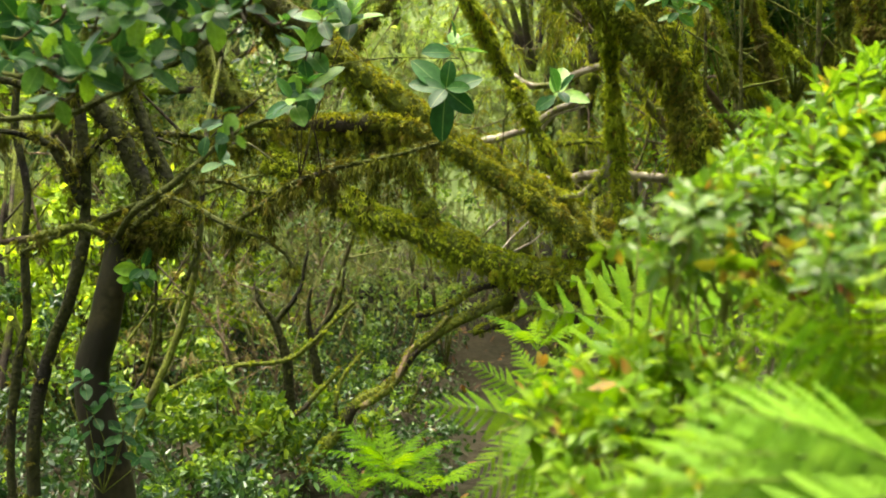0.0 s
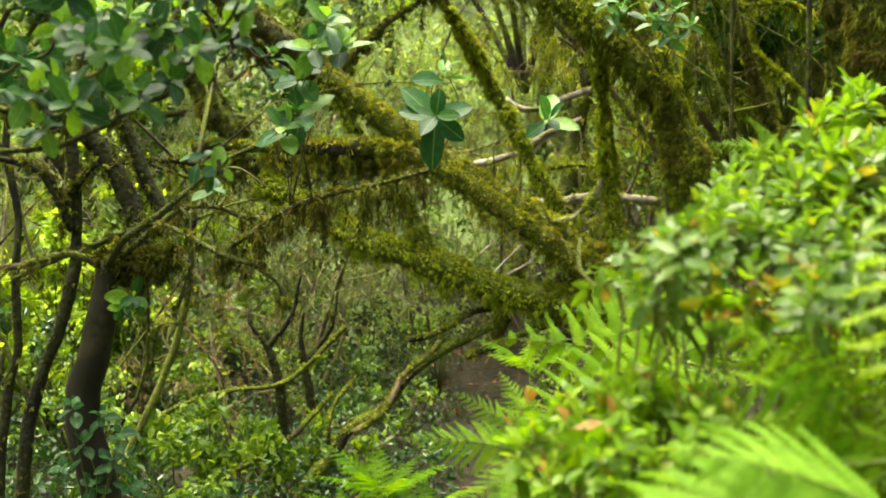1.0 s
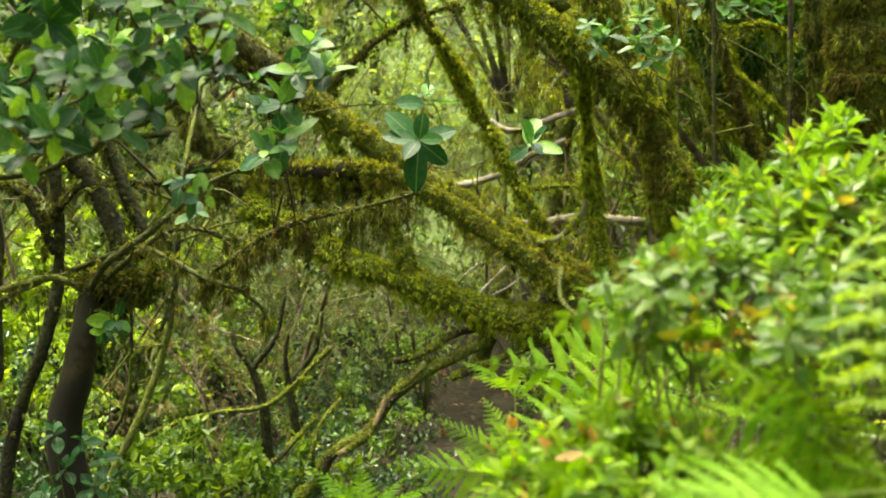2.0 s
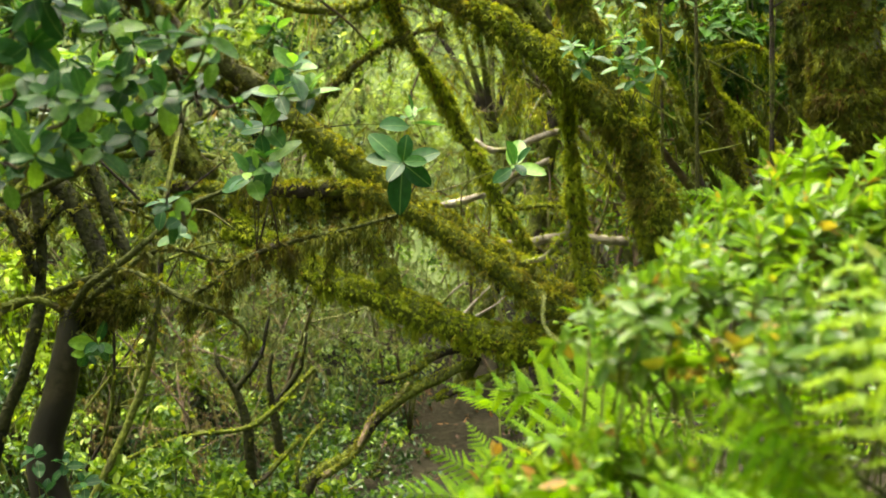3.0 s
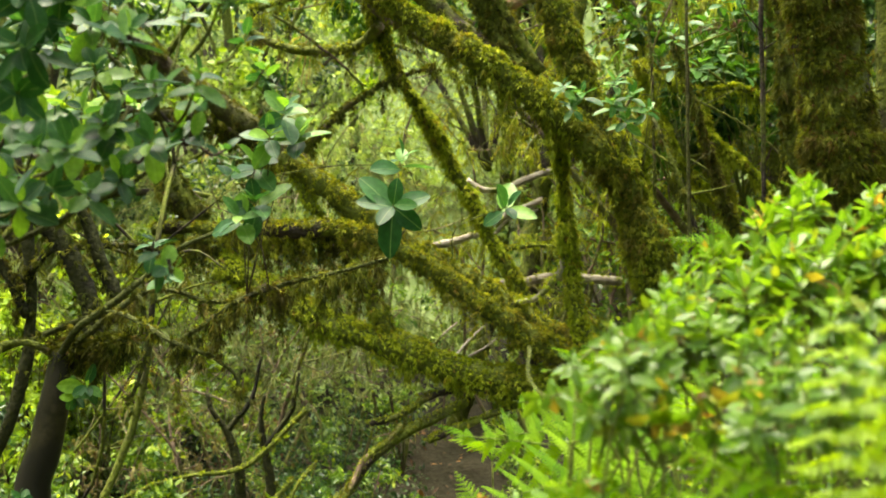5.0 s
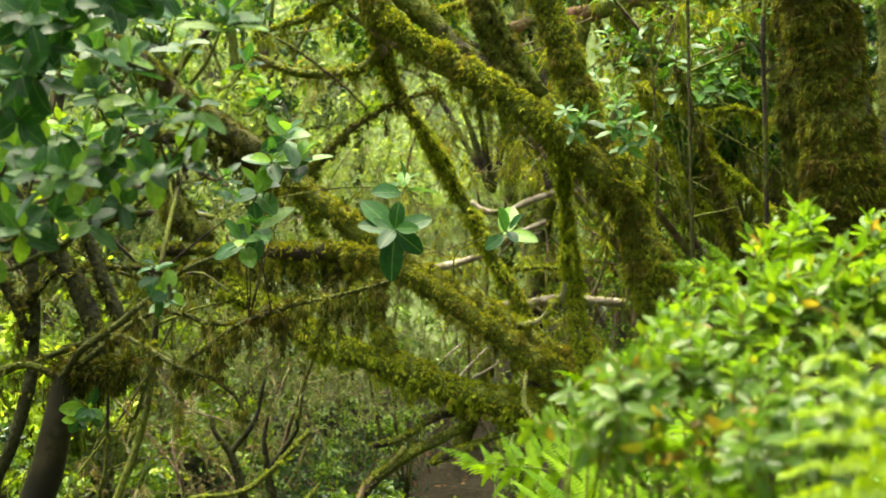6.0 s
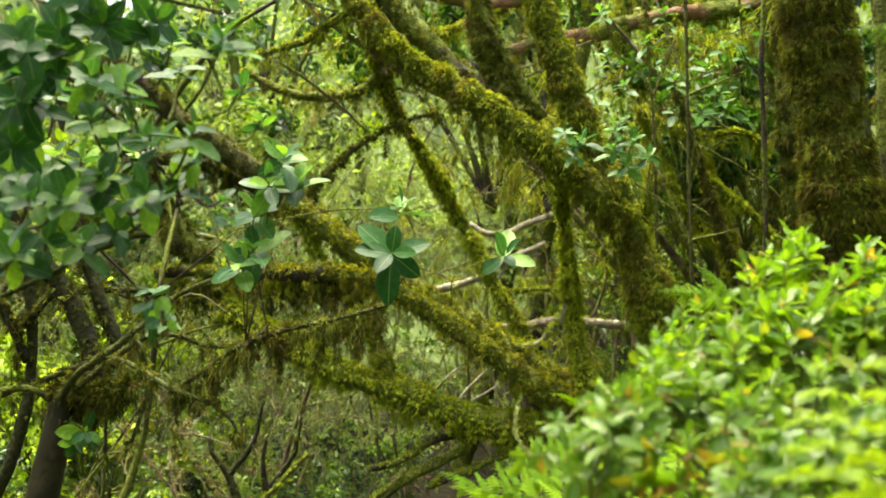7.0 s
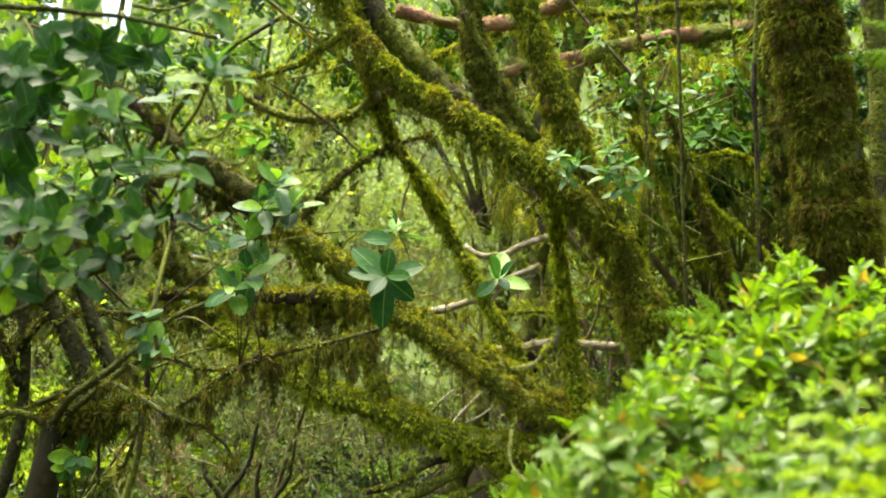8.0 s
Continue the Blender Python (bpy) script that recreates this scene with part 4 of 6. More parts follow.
limb(lt, "trunk", [(-1.25, 1.75, -0.25), (-1.22, 1.8, 0.8), (-1.2, 1.9, 1.7), (-1.1, 2.0, 2.3), (-1.05, 2.05, 2.9)], 0.05, 0.025, M_BARK_DARK, 200, 60, 0.08, M_MOSS_DARK)
limb(lt, "bough", [(-1.01, 2.30, 2.39), (-0.78, 2.35, 2.23), (-0.63, 2.40, 2.12), (-0.48, 2.41, 1.94), (-0.44, 2.41, 1.89)], 0.007, 0.004, M_TWIG_DARK, sides=7)
limb(lt, "bough", [(-1.22, 2.36, 1.63), (-0.95, 2.31, 1.67), (-0.81, 2.31, 1.68), (-0.72, 2.31, 1.72), (-0.64, 2.32, 1.77), (-0.54, 2.32, 1.81), (-0.47, 2.32, 1.87), (-0.43, 2.32, 1.95)], 0.007, 0.004, M_TWIG_DARK, sides=7)
limb(lt, "bough", [(-1.12, 2.0, 2.2), (-0.85, 2.05, 2.28), (-0.55, 2.1, 2.3), (-0.3, 2.12, 2.24)], 0.009, 0.004, M_TWIG_DARK, sides=7)


def sprig(tip, root, count, spread, scale, face=1.0, leaves=LAUREL):
    rng = fresh()
    tip, root = Vector(tip), Vector(root)
    mid = (tip + root) / 2 + Vector((0, 0, -0.02))
    twig(lt, [root, mid, tip], 0.0045, 0.0025, M_TWIG)
    axis = (tip - root).normalized() * (0.8 / face) + Vector((rng.normal(0, 0.55), -0.75 * face + rng.normal(0, 0.3), 0.5 + rng.normal(0, 0.3)))
    whorl(lt, tip, axis, leaves, count, rng, spread, scale, 0.04)


SPRIGS = [
    ([(-0.27, 1.94, 2.14), (-0.37, 2.10, 2.04)], 9, (85, 30), 1.05), ([(-0.35, 2.10, 2.01), (-0.43, 2.21, 1.91)], 6, (80, 40), 0.85),
    ([(-0.46, 2.00, 2.07), (-0.48, 2.20, 2.02)], 8, (85, 30), 1.0), ([(-0.44, 2.10, 1.99), (-0.44, 2.21, 1.90)], 8, (85, 30), 0.95),
    ([(-0.59, 2.21, 2.05), (-0.57, 2.31, 1.98)], 7, (88, 40), 0.9), ([(-0.61, 2.10, 2.17), (-0.72, 2.25, 2.21)], 8, (85, 30), 1.0),
    ([(-0.77, 2.30, 2.16), (-0.74, 2.30, 2.22)], 7, (85, 30), 1.0), ([(-0.56, 2.21, 1.92), (-0.54, 2.31, 1.98)], 7, (85, 35), 0.85),
    ([(-0.58, 2.02, 1.86), (-0.71, 2.22, 1.82)], 8, (80, 30), 0.95), ([(-0.64, 2.02, 1.86), (-0.76, 2.23, 1.78)], 8, (85, 30), 1.0),
    ([(-0.42, 2.26, 1.93), (-0.42, 2.31, 1.90)], 7, (85, 35), 0.85), ([(-0.35, 2.41, 1.90), (-0.40, 2.31, 1.90)], 6, (85, 35), 0.75),
    ([(-0.51, 2.29, 2.27), (-0.57, 2.30, 2.11)], 8, (85, 30), 1.0), ([(-0.44, 2.39, 2.21), (-0.45, 2.30, 2.05)], 7, (85, 30), 0.9),
    ([(-0.43, 2.23, 1.63), (-0.44, 2.23, 1.65)], 4, (85, 60), 0.85), ([(-0.47, 2.23, 1.69), (-0.48, 2.23, 1.66)], 3, (85, 60), 0.8),
    ([(-0.78, 2.41, 2.04), (-0.83, 2.41, 2.07)], 7, (85, 30), 0.95), ([(-0.32, 2.49, 2.18), (-0.37, 2.40, 2.09)], 6, (85, 30), 0.8),
    ([(-0.74, 2.20, 2.24), (-0.82, 2.20, 2.26)], 8, (85, 30), 1.0), ([(-0.58, 2.19, 2.31), (-0.74, 2.29, 2.32)], 8, (85, 30), 1.0),
    ([(-0.33, 2.18, 2.35), (-0.51, 2.28, 2.36)], 8, (85, 30), 1.0), ([(-0.64, 2.32, 1.81), (-0.70, 2.33, 1.72)], 5, (85, 30), 0.8),
    ([(-0.29, 2.59, 2.12), (-0.33, 2.50, 2.05)], 5, (85, 30), 0.75), ([(-0.56, 2.31, 2.02), (-0.56, 2.41, 1.99)], 7, (85, 30), 0.85),
    ([(-0.79, 2.32, 1.95), (-0.88, 2.42, 1.89)], 8, (85, 30), 0.95), ([(-0.53, 2.31, 1.89), (-0.55, 2.42, 1.84)], 7, (85, 30), 0.85),
    ([(-0.70, 2.21, 2.09), (-0.80, 2.41, 2.06)], 8, (85, 30), 0.95), ([(-0.62, 2.30, 2.16), (-0.66, 2.41, 2.09)], 8, (85, 30), 0.95),
    ([(-0.38, 2.20, 1.97), (-0.44, 2.41, 1.91)], 7, (85, 30), 0.8), ([(-0.77, 2.23, 1.82), (-0.84, 2.33, 1.78)], 7, (85, 30), 0.9), ([(-0.60, 2.32, 1.87), (-0.64, 2.32, 1.81)], 7, (85, 30), 0.85), ([(-0.76, 2.51, 2.02), (-0.81, 2.52, 1.96)], 6, (85, 30), 0.85),
]
SPRIGS += [
    ([(-0.93, 2.71, 2.17), (-1.00, 2.72, 2.09)], 8, (85, 30), 1.1), ([(-0.85, 2.80, 2.24), (-0.88, 2.81, 2.10)], 8, (85, 30), 1.1), ([(-0.71, 2.79, 2.35), (-0.74, 2.80, 2.22)], 8, (85, 30), 1.1),
    ([(-0.84, 2.69, 2.38), (-0.91, 2.70, 2.28)], 8, (85, 30), 1.1), ([(-0.79, 2.81, 2.06), (-0.80, 2.82, 1.94)], 8, (85, 30), 1.05), ([(-0.55, 2.79, 2.37), (-0.59, 2.79, 2.25)], 8, (85, 30), 1.05),
    ([(-0.88, 2.63, 1.81), (-0.93, 2.64, 1.74)], 7, (85, 30), 1.0), ([(-0.68, 2.91, 2.09), (-0.70, 2.92, 1.97)], 8, (85, 30), 1.05),
]
SPRIGS += [
    ([(-0.81, 2.20, 1.79), (-0.94, 2.30, 1.77)], 7, (85, 35), 0.9),
    ([(-0.69, 2.10, 1.76), (-0.79, 2.20, 1.75)], 7, (85, 35), 0.9),
    ([(-0.65, 2.15, 1.79), (-0.70, 2.25, 1.75)], 7, (85, 35), 0.9),
    ([(-0.81, 2.25, 1.73), (-0.92, 2.35, 1.72)], 7, (85, 35), 0.9),
    ([(-0.72, 2.30, 1.96), (-0.82, 2.40, 1.93)], 7, (85, 35), 0.9),
    ([(-0.65, 2.30, 1.91), (-0.75, 2.40, 1.87)], 7, (85, 35), 0.9),
    ([(-0.86, 2.30, 1.88), (-0.98, 2.40, 1.86)], 7, (85, 35), 0.9),
    ([(-0.56, 2.20, 1.93), (-0.63, 2.30, 1.89)], 7, (85, 35), 0.9),
    ([(-0.47, 2.20, 1.89), (-0.53, 2.30, 1.86)], 7, (85, 35), 0.9),
    ([(-0.54, 2.25, 1.82), (-0.61, 2.35, 1.80)], 7, (85, 35), 0.9),
    ([(-0.59, 2.20, 1.79), (-0.64, 2.30, 1.77)], 7, (85, 35), 0.9),
    ([(-0.72, 2.40, 1.92), (-0.82, 2.50, 1.90)], 7, (85, 35), 0.9),
]
for k, (ends, count, spread, scale) in enumerate(SPRIGS):
    sprig(ends[0], ends[1], count + 1, spread, scale * 0.84, 1.0)


# ---------------- ferns ----------------
M_FERN_PALE = foliage("pale_fern_green", [(0.0, (0.14, 0.29, 0.022)), (1.0, (0.19, 0.35, 0.035))], 0.5, 0.6, "object", 25.0, spec=0.15)
M_FERN_YOUNG = foliage("young_fern_green", [(0.0, (0.21, 0.34, 0.016)), (1.0, (0.29, 0.43, 0.022))], 0.5, 0.5, "object", 25.0)
def pinna_points(length, width, lobes):
    """One leaflet of a frond along +X with toothed lobes on both sides."""
    v, f = [], []
    for k in range(lobes):
        u0, u1 = k / lobes, (k + 1) / lobes
        w = width * (1 - 0.85 * u0 ** 1.6)
        for sgn in (1, -1):
            o = len(v)
            v += [((u0 - 0.05 / lobes) * length, 0, 0), ((u1 - 0.12 / lobes) * length, 0, 0), ((u1 + 0.12 / lobes) * length, sgn * w, -0.12 * w), ((u0 + 0.5 / lobes) * length, sgn * w * 0.94, -0.08 * w)]
            f.append((o, o + 1, o + 2, o + 3) if sgn > 0 else (o + 3, o + 2, o + 1, o))
    return np.array(v), np.array(f)


def frond_mesh(name, length, width, pairs, lobes, arch, mat, curl=0.0, seed=1, lobe=0.17, split=True, wavy=0.0, steep=66):
    """A frond along +Y: arching rachis, leaflets in pairs shrinking to the tip."""
    rng = np.random.default_rng(seed)
    pv, pf = pinna_points(1.0, lobe, lobes)
    V, F, o = [], [], 0
    s = np.linspace(0, 1, 24)
    rach = np.stack([np.zeros(24), s * length, arch * length * (s - 1.25 * s ** 2)], 1)
    tv, tf = tube(rach, np.linspace(0.0036, 0.0012, 24) * length / 0.6, 5, 0.0, rng)
    for k in range(pairs):
        u = 0.16 + 0.84 * (k + 0.5) / pairs
        size = width / 2 * min(1.0, (u - 0.05) * 3.2) * (1 - u ** 2.2) + 0.006
        pos = np.array([np.interp(u, s, rach[:, c]) for c in range(3)])
        slope = arch * (1 - 2.5 * u)
        for sgn in (1, -1):
            a = radians(steep - 20 * u + rng.normal(0, 4))
            droop = -0.18 - curl + rng.normal(0, 0.07)
            ax = np.array([sgn * math.sin(a), math.cos(a), droop + slope * math.cos(a)])
            ax /= np.linalg.norm(ax)
            side = np.cross([0, 0, 1], ax)
            side /= np.linalg.norm(side)
            up = np.cross(ax, side)
            q = pv.copy()
            q[:, 2] -= (0.25 + curl) * q[:, 0] ** 2 * 0.5
            q[:, 2] += wavy * np.sin(q[:, 0] * 15 + rng.uniform(0, 6)) * np.clip(q[:, 0] * 2, 0, 1)
            wide = max(size, width * 0.5 * 0.42)
            w = pos + size * (q[:, :1] * ax + q[:, 2:] * up) + wide * q[:, 1:2] * side
            V.append(w)
            F.append(pf + o)
            o += len(w)
    rachis = mesh(name, tv, tf, M_RACHIS)
    tri = np.vstack([pf[:, [0, 1, 2]], pf[:, [0, 2, 3]]])
    if split:
        return rachis, [mesh("leaflet", w, tri, mat, False) for w in V]
    bv, bf = np.vstack(V), np.vstack([tri + k * len(pv) for k in range(len(V))])
    return mesh(name, *join([(bv, bf), (tv, tf)]), mat, False), []


FROND_A = [frond_mesh("frond", 0.58, 0.30, 15, 18, 0.35, M_FERN, 0.0, 1, 0.12), frond_mesh("frond", 0.52, 0.27, 15, 17, 0.5, M_FERN, 0.1, 2, 0.12)]
FROND_B = [frond_mesh("frond", 0.5, 0.36, 9, 18, 0.2, M_FERN_YOUNG, 0.9, 3, 0.11, wavy=0.09)]
FROND_V = [frond_mesh("frond", 0.5, 0.34, 9, 16, 0.12, M_FERN, 0.0, 7, 0.10, steep=86), frond_mesh("frond", 0.46, 0.32, 9, 16, 0.1, M_FERN, 0.0, 8, 0.10, steep=82)]
FROND_W = [frond_mesh("frond", 0.60, 0.40, 9, 18, 0.25, M_FERN, 0.0, 5, 0.14, steep=84), frond_mesh("frond", 0.56, 0.36, 9, 17, 0.3, M_FERN, 0.05, 6, 0.14, steep=82)]
FROND_N = [frond_mesh("frond", 0.5, 0.36, 8, 12, 0.3, M_FERN, 0.2, 11, 0.115, steep=74), frond_mesh("frond", 0.5, 0.34, 8, 12, 0.25, M_FERN, 0.15, 12, 0.115, steep=70)]
FROND_P = [frond_mesh("frond", 0.5, 0.38, 8, 12, 0.3, M_FERN_PALE, 0.12, 13, 0.16, steep=72), frond_mesh("frond", 0.5, 0.36, 8, 12, 0.25, M_FERN_PALE, 0.1, 14, 0.16, steep=68)]
FROND_S = [frond_mesh("frond", 0.42, 0.22, 12, 8, 0.5, M_FERN, 0.05, 4, split=False)]


def fern(base, dirs, meshes, label, group="ferns"):
    rng = fresh()
    fe = thing("fern", base, label, "fern", group)
    foot = on_ground(base[0], base[1])
    if base[2] - foot[2] > 0.06:
        twig(fe, [foot, ((base[0] + foot[0]) / 2 + 0.01, base[1] + 0.01, (base[2] + foot[2]) / 2), base], 0.007, 0.004, M_STEM, "stalk")
    for d, scale, roll in dirs:
        stalk, leaflets = meshes[int(rng.integers(0, len(meshes)))]
        fr = part("frond", stalk, fe, m=aim(base, d, roll, scale))
        for me in leaflets:
            part("leaflet", me, fr)
    return fe


def ring(n, rise, rng, scale=1.0, a0=0.0, a1=6.28):
    out = []
    for k in range(n):
        th = a0 + (a1 - a0) * (k + rng.uniform(0.2, 0.8)) / n
        out.append(((math.cos(th), math.sin(th), rise + rng.normal(0, 0.15)), scale * rng.uniform(0.8, 1.15), rng.normal(0, 0.2)))
    return out


def on_ground(x, y, sink=0.02):
    return (x, y, float(height(np.array(x), np.array(y))) - sink)


r_ = np.random.default_rng(5)
fern([(0.84, 2.89, 1.21)][0], [((-1.0, -0.05, -0.02), 0.95, -1.25), ((-0.95, -0.25, -0.12), 0.85, -1.0), ((-0.9, 0.15, 0.12), 0.85, -1.35), ((-0.8, -0.4, -0.2), 0.8, -0.9), ((0.9, -0.1, 0.1), 0.9, 1.1), ((0.7, -0.3, -0.1), 0.85, 0.9)], FROND_W, "lush bright green fern with broad toothed fronds on the bank")
fern([(0.68, 2.55, 1.16)][0], [((-0.96, -0.23, 0.19), 0.89, -1.25), ((-0.85, -0.52, -0.03), 0.96, -0.90), ((-0.53, -0.83, -0.17), 0.84, -0.70), ((0.95, -0.20, 0.24), 0.50, 1.20)], FROND_W, "lush bright green fern with broad toothed fronds over the path edge")
fern([(0.25, 2.30, 1.00)][0], [((-0.90, -0.35, 0.26), 0.57, -1.00), ((-0.77, 0.00, 0.63), 0.43, -1.00), ((-0.69, -0.71, -0.13), 0.56, -0.80), ((-0.40, 0.44, 0.80), 0.46, -0.60), ((-0.28, -0.92, -0.26), 0.65, -0.60)], FROND_A, "bright green fern leaning over the path")
fern([(0.27, 2.00, 1.02)][0], [((-0.83, -0.54, -0.14), 0.55, -0.80), ((-0.95, -0.29, 0.13), 0.34, -0.90), ((-0.44, -0.85, -0.29), 0.47, -0.60), ((0.28, -0.93, -0.23), 0.43, 0.70)], FROND_A, "pale green fern at the edge of the path")
fern([(0.61, 1.30, 1.23)][0], [((-0.94, -0.32, -0.08), 0.93, -0.85), ((-0.96, -0.27, -0.02), 0.73, -0.95), ((-0.87, -0.42, -0.26), 0.72, -0.60), ((-0.93, -0.22, 0.29), 0.45, -1.00)], FROND_N, "near fern with broad soft fronds")
fern([(0.53, 1.30, 1.27)][0], [((-0.74, -0.32, 0.60), 0.51, -0.80), ((-0.58, -0.25, 0.78), 0.40, -0.50), ((-0.85, -0.41, 0.34), 0.49, -0.90), ((-0.29, -0.33, 0.90), 0.30, 0.30)], FROND_N, "near fern with broad soft fronds")
fern([(0.51, 1.75, 1.23)][0], [((0.57, 0.00, 0.82), 0.38, 1.00), ((0.88, -0.25, 0.40), 0.40, 1.20), ((0.49, -0.87, 0.08), 0.35, 1.10), ((-0.05, -0.31, 0.95), 0.32, 0.40)], FROND_V, "green fern in the gap under the bush")
fern([(0.58, 1.13, 1.26)][0], [((-0.06, -0.05, 1.0), 0.72, 0.2), ((-0.16, 0.1, 1.0), 0.66, 0.1), ((0.1, -0.1, 1.0), 0.8, 0.0)], FROND_B, "young yellow-green fern with curling leaflets")
fern([(0.74, 1.85, 1.30)][0], [((-0.92, -0.32, 0.24), 0.62, -1.20), ((-0.87, -0.49, -0.08), 0.61, -1.10), ((-0.70, -0.21, 0.68), 0.47, -1.00), ((0.45, -0.62, 0.65), 0.32, 1.00), ((0.41, -0.90, -0.16), 0.33, 1.00)], FROND_V, "lush green fern under the bush")
fern([(0.53, 1.70, 1.21)][0], [((-0.87, -0.43, 0.24), 0.46, -1.10), ((-0.71, -0.28, 0.64), 0.36, -0.90), ((0.58, -0.65, 0.50), 0.31, 1.10), ((0.54, -0.84, -0.03), 0.36, 1.00), ((-0.65, -0.72, -0.22), 0.41, -0.90)], FROND_V, "lush green fern under the bush")
fern([(0.36, 1.60, 1.21)][0], [((-0.64, -0.54, 0.55), 0.37, -0.80), ((-0.24, -0.34, 0.91), 0.29, -0.30), ((-0.68, -0.73, 0.04), 0.41, -1.00), ((0.47, -0.71, 0.53), 0.28, 0.90)], FROND_A, "bright green fern among the low leaves")
fern([(0.63, 1.34, 1.28)][0], [((-1.0, 0.0, -0.02), 0.5, -0.9), ((-0.95, 0.1, -0.25), 0.46, -0.8), ((-0.8, 0.05, 0.35), 0.42, -0.9)], FROND_B, "young yellow-green fern with curling leaflets")
fern([(0.63, 1.35, 1.16)][0], [((-0.85, -0.20, 0.49), 0.50, -0.90), ((-0.68, -0.22, 0.70), 0.46, -0.60), ((-0.42, -0.26, 0.87), 0.38, -0.20), ((-0.85, -0.42, 0.31), 0.48, -1.00)], FROND_B, "young yellow-green fern with curling leaflets")
fern([(0.85, 1.40, 1.96)][0], [((-0.95, 0.00, 0.30), 0.38, -1.00), ((-0.82, 0.00, 0.57), 0.33, -0.60)], FROND_A, "tall fern frond reaching out over the bush")
fern([(0.52, 1.12, 1.19)][0], [((-0.86, -0.33, 0.40), 0.62, -0.95), ((-0.91, -0.40, 0.14), 0.76, -1.00), ((-0.90, -0.36, 0.24), 0.67, -0.85), ((-0.87, -0.22, 0.43), 0.36, -0.80), ((-0.81, -0.59, 0.07), 0.58, -1.00)], FROND_P, "pale soft fern close to the path")
fern([(0.71, 1.50, 1.20)][0], [((-0.93, -0.30, 0.20), 0.54, -0.95), ((-0.94, 0.00, 0.35), 0.32, -0.80), ((-0.92, -0.38, 0.07), 0.53, -1.00), ((-0.95, 0.00, 0.30), 0.27, -0.90)], FROND_B, "young yellow-green fern with curling leaflets")
fern([(0.83, 2.50, 1.65)][0], [((-0.93, -0.25, 0.25), 0.39, -1.20), ((-0.61, 0.00, 0.79), 0.25, -0.90)], FROND_A, "small fern among the bush")
fern([(-0.27, 5.34, 0.05)][0], ring(8, 0.9, r_, 1.0), FROND_S, "pale green fern at the edge of the path")
fern([(-0.42, 5.14, 0.04)][0], ring(8, 0.7, r_, 0.72), FROND_S, "pale green fern at the edge of the path")
fern([(-0.07, 5.14, 0.05)][0], ring(7, 0.7, r_, 0.85), FROND_S, "pale green fern at the edge of the path")
fern([(0.44, 4.97, 0.79)][0], ring(7, 0.5, r_, 0.75), FROND_S, "soft green fern below the leaning tree")
fern([(1.00, 5.30, 1.12)][0], ring(6, 0.8, r_, 0.9), FROND_S, "soft green fern at the foot of the leaning tree")
fern([(0.76, 2.19, 1.17)][0], ring(7, 0.7, r_, 0.9), FROND_A, "green fern in the shade of the bush")


# ---------------- bright bushes on the bank ----------------
def bush(base, tips, label, scale=1.0, leaves=None):
    rng = fresh()
    b = thing("bush", on_ground(base[0] + 0.12, base[1] + 0.3), label, "bush", "bushes on the bank")
    base = Vector(base)
    foot = Vector(on_ground(base.x + 0.12, base.y + 0.3))
    for k, tip in enumerate(tips):
        tip = Vector(tip) - Vector((0, 0, 0.022))
        root = tip * 0.6 + base * 0.4 + Vector(rng.normal(0, 0.055, 3))
        side = Vector((rng.normal(0, 0.07), rng.normal(0, 0.05), 0))
        if k % 4 == 0:
            twig(b, [foot + side, foot * 0.6 + root * 0.4 + side * 2, root], 0.0026, 0.002, M_STEM, "stem")
        axis = (tip - root).normalized() + Vector((rng.normal(0, 0.25), -0.35 + rng.normal(0, 0.2), 0.6))
        low = tip - axis.normalized() * 0.10 * scale
        twig(b, [root, (root + low) / 2 + Vector(rng.normal(0, 0.015, 3)), low, tip], 0.0022, 0.0015, M_STEM, "stem")
        n = int(rng.integers(8, 12))
        whorl(b, tip, axis, leaves or BUSH, n, rng, (88, 20), scale * rng.uniform(0.85, 1.15), 0.05)
        if rng.random() < 0.75:
            whorl(b, tip - axis.normalized() * 0.055, axis, leaves or BUSH, 5, rng, (100, 75), scale, 0.03)


def bush_tips(t_rows, count, rng):
    """Shoot tips spread over a rounded mass between a lower and an upper edge."""
    rows = np.array(t_rows)
    out = []
    for k in range(count):
        u = (k + rng.random()) / count * (len(rows) // 2 - 1)
        i, f = int(u), u - int(u)
        lo = rows[2 * i] * (1 - f) + rows[2 * i + 2] * f
        hi = rows[2 * i + 1] * (1 - f) + rows[2 * i + 3] * f
        w = rng.random() ** 0.75
        p = lo * (1 - w) + hi * w
        p[1] += 0.10 * math.sin(w * 3.1) * -1 + rng.normal(0, 0.05)
        out.append(p)
    return out


rb = np.random.default_rng(21)
FRESH = "leafy bush with fresh bright green leaf rosettes"
bush([(0.40, 1.64, 1.10)][0], bush_tips([(0.30, 1.46, 1.50), (0.30, 1.51, 1.54), (0.38, 1.56, 1.52), (0.41, 1.71, 1.58), (0.47, 1.66, 1.54), (0.52, 1.90, 1.64)], 28, rb), FRESH, 0.7)
bush([(0.56, 1.83, 1.09)][0], bush_tips([(0.45, 1.66, 1.53), (0.53, 1.95, 1.63), (0.51, 1.66, 1.53), (0.62, 2.04, 1.69), (0.58, 1.65, 1.53), (0.74, 2.13, 1.77)], 28, rb), FRESH, 0.82)
bush([(0.69, 1.83, 1.09)][0], bush_tips([(0.59, 1.70, 1.57), (0.72, 2.09, 1.75), (0.65, 1.70, 1.56), (0.82, 2.18, 1.82), (0.72, 1.70, 1.56), (0.92, 2.18, 1.83)], 25, rb), FRESH, 0.96)
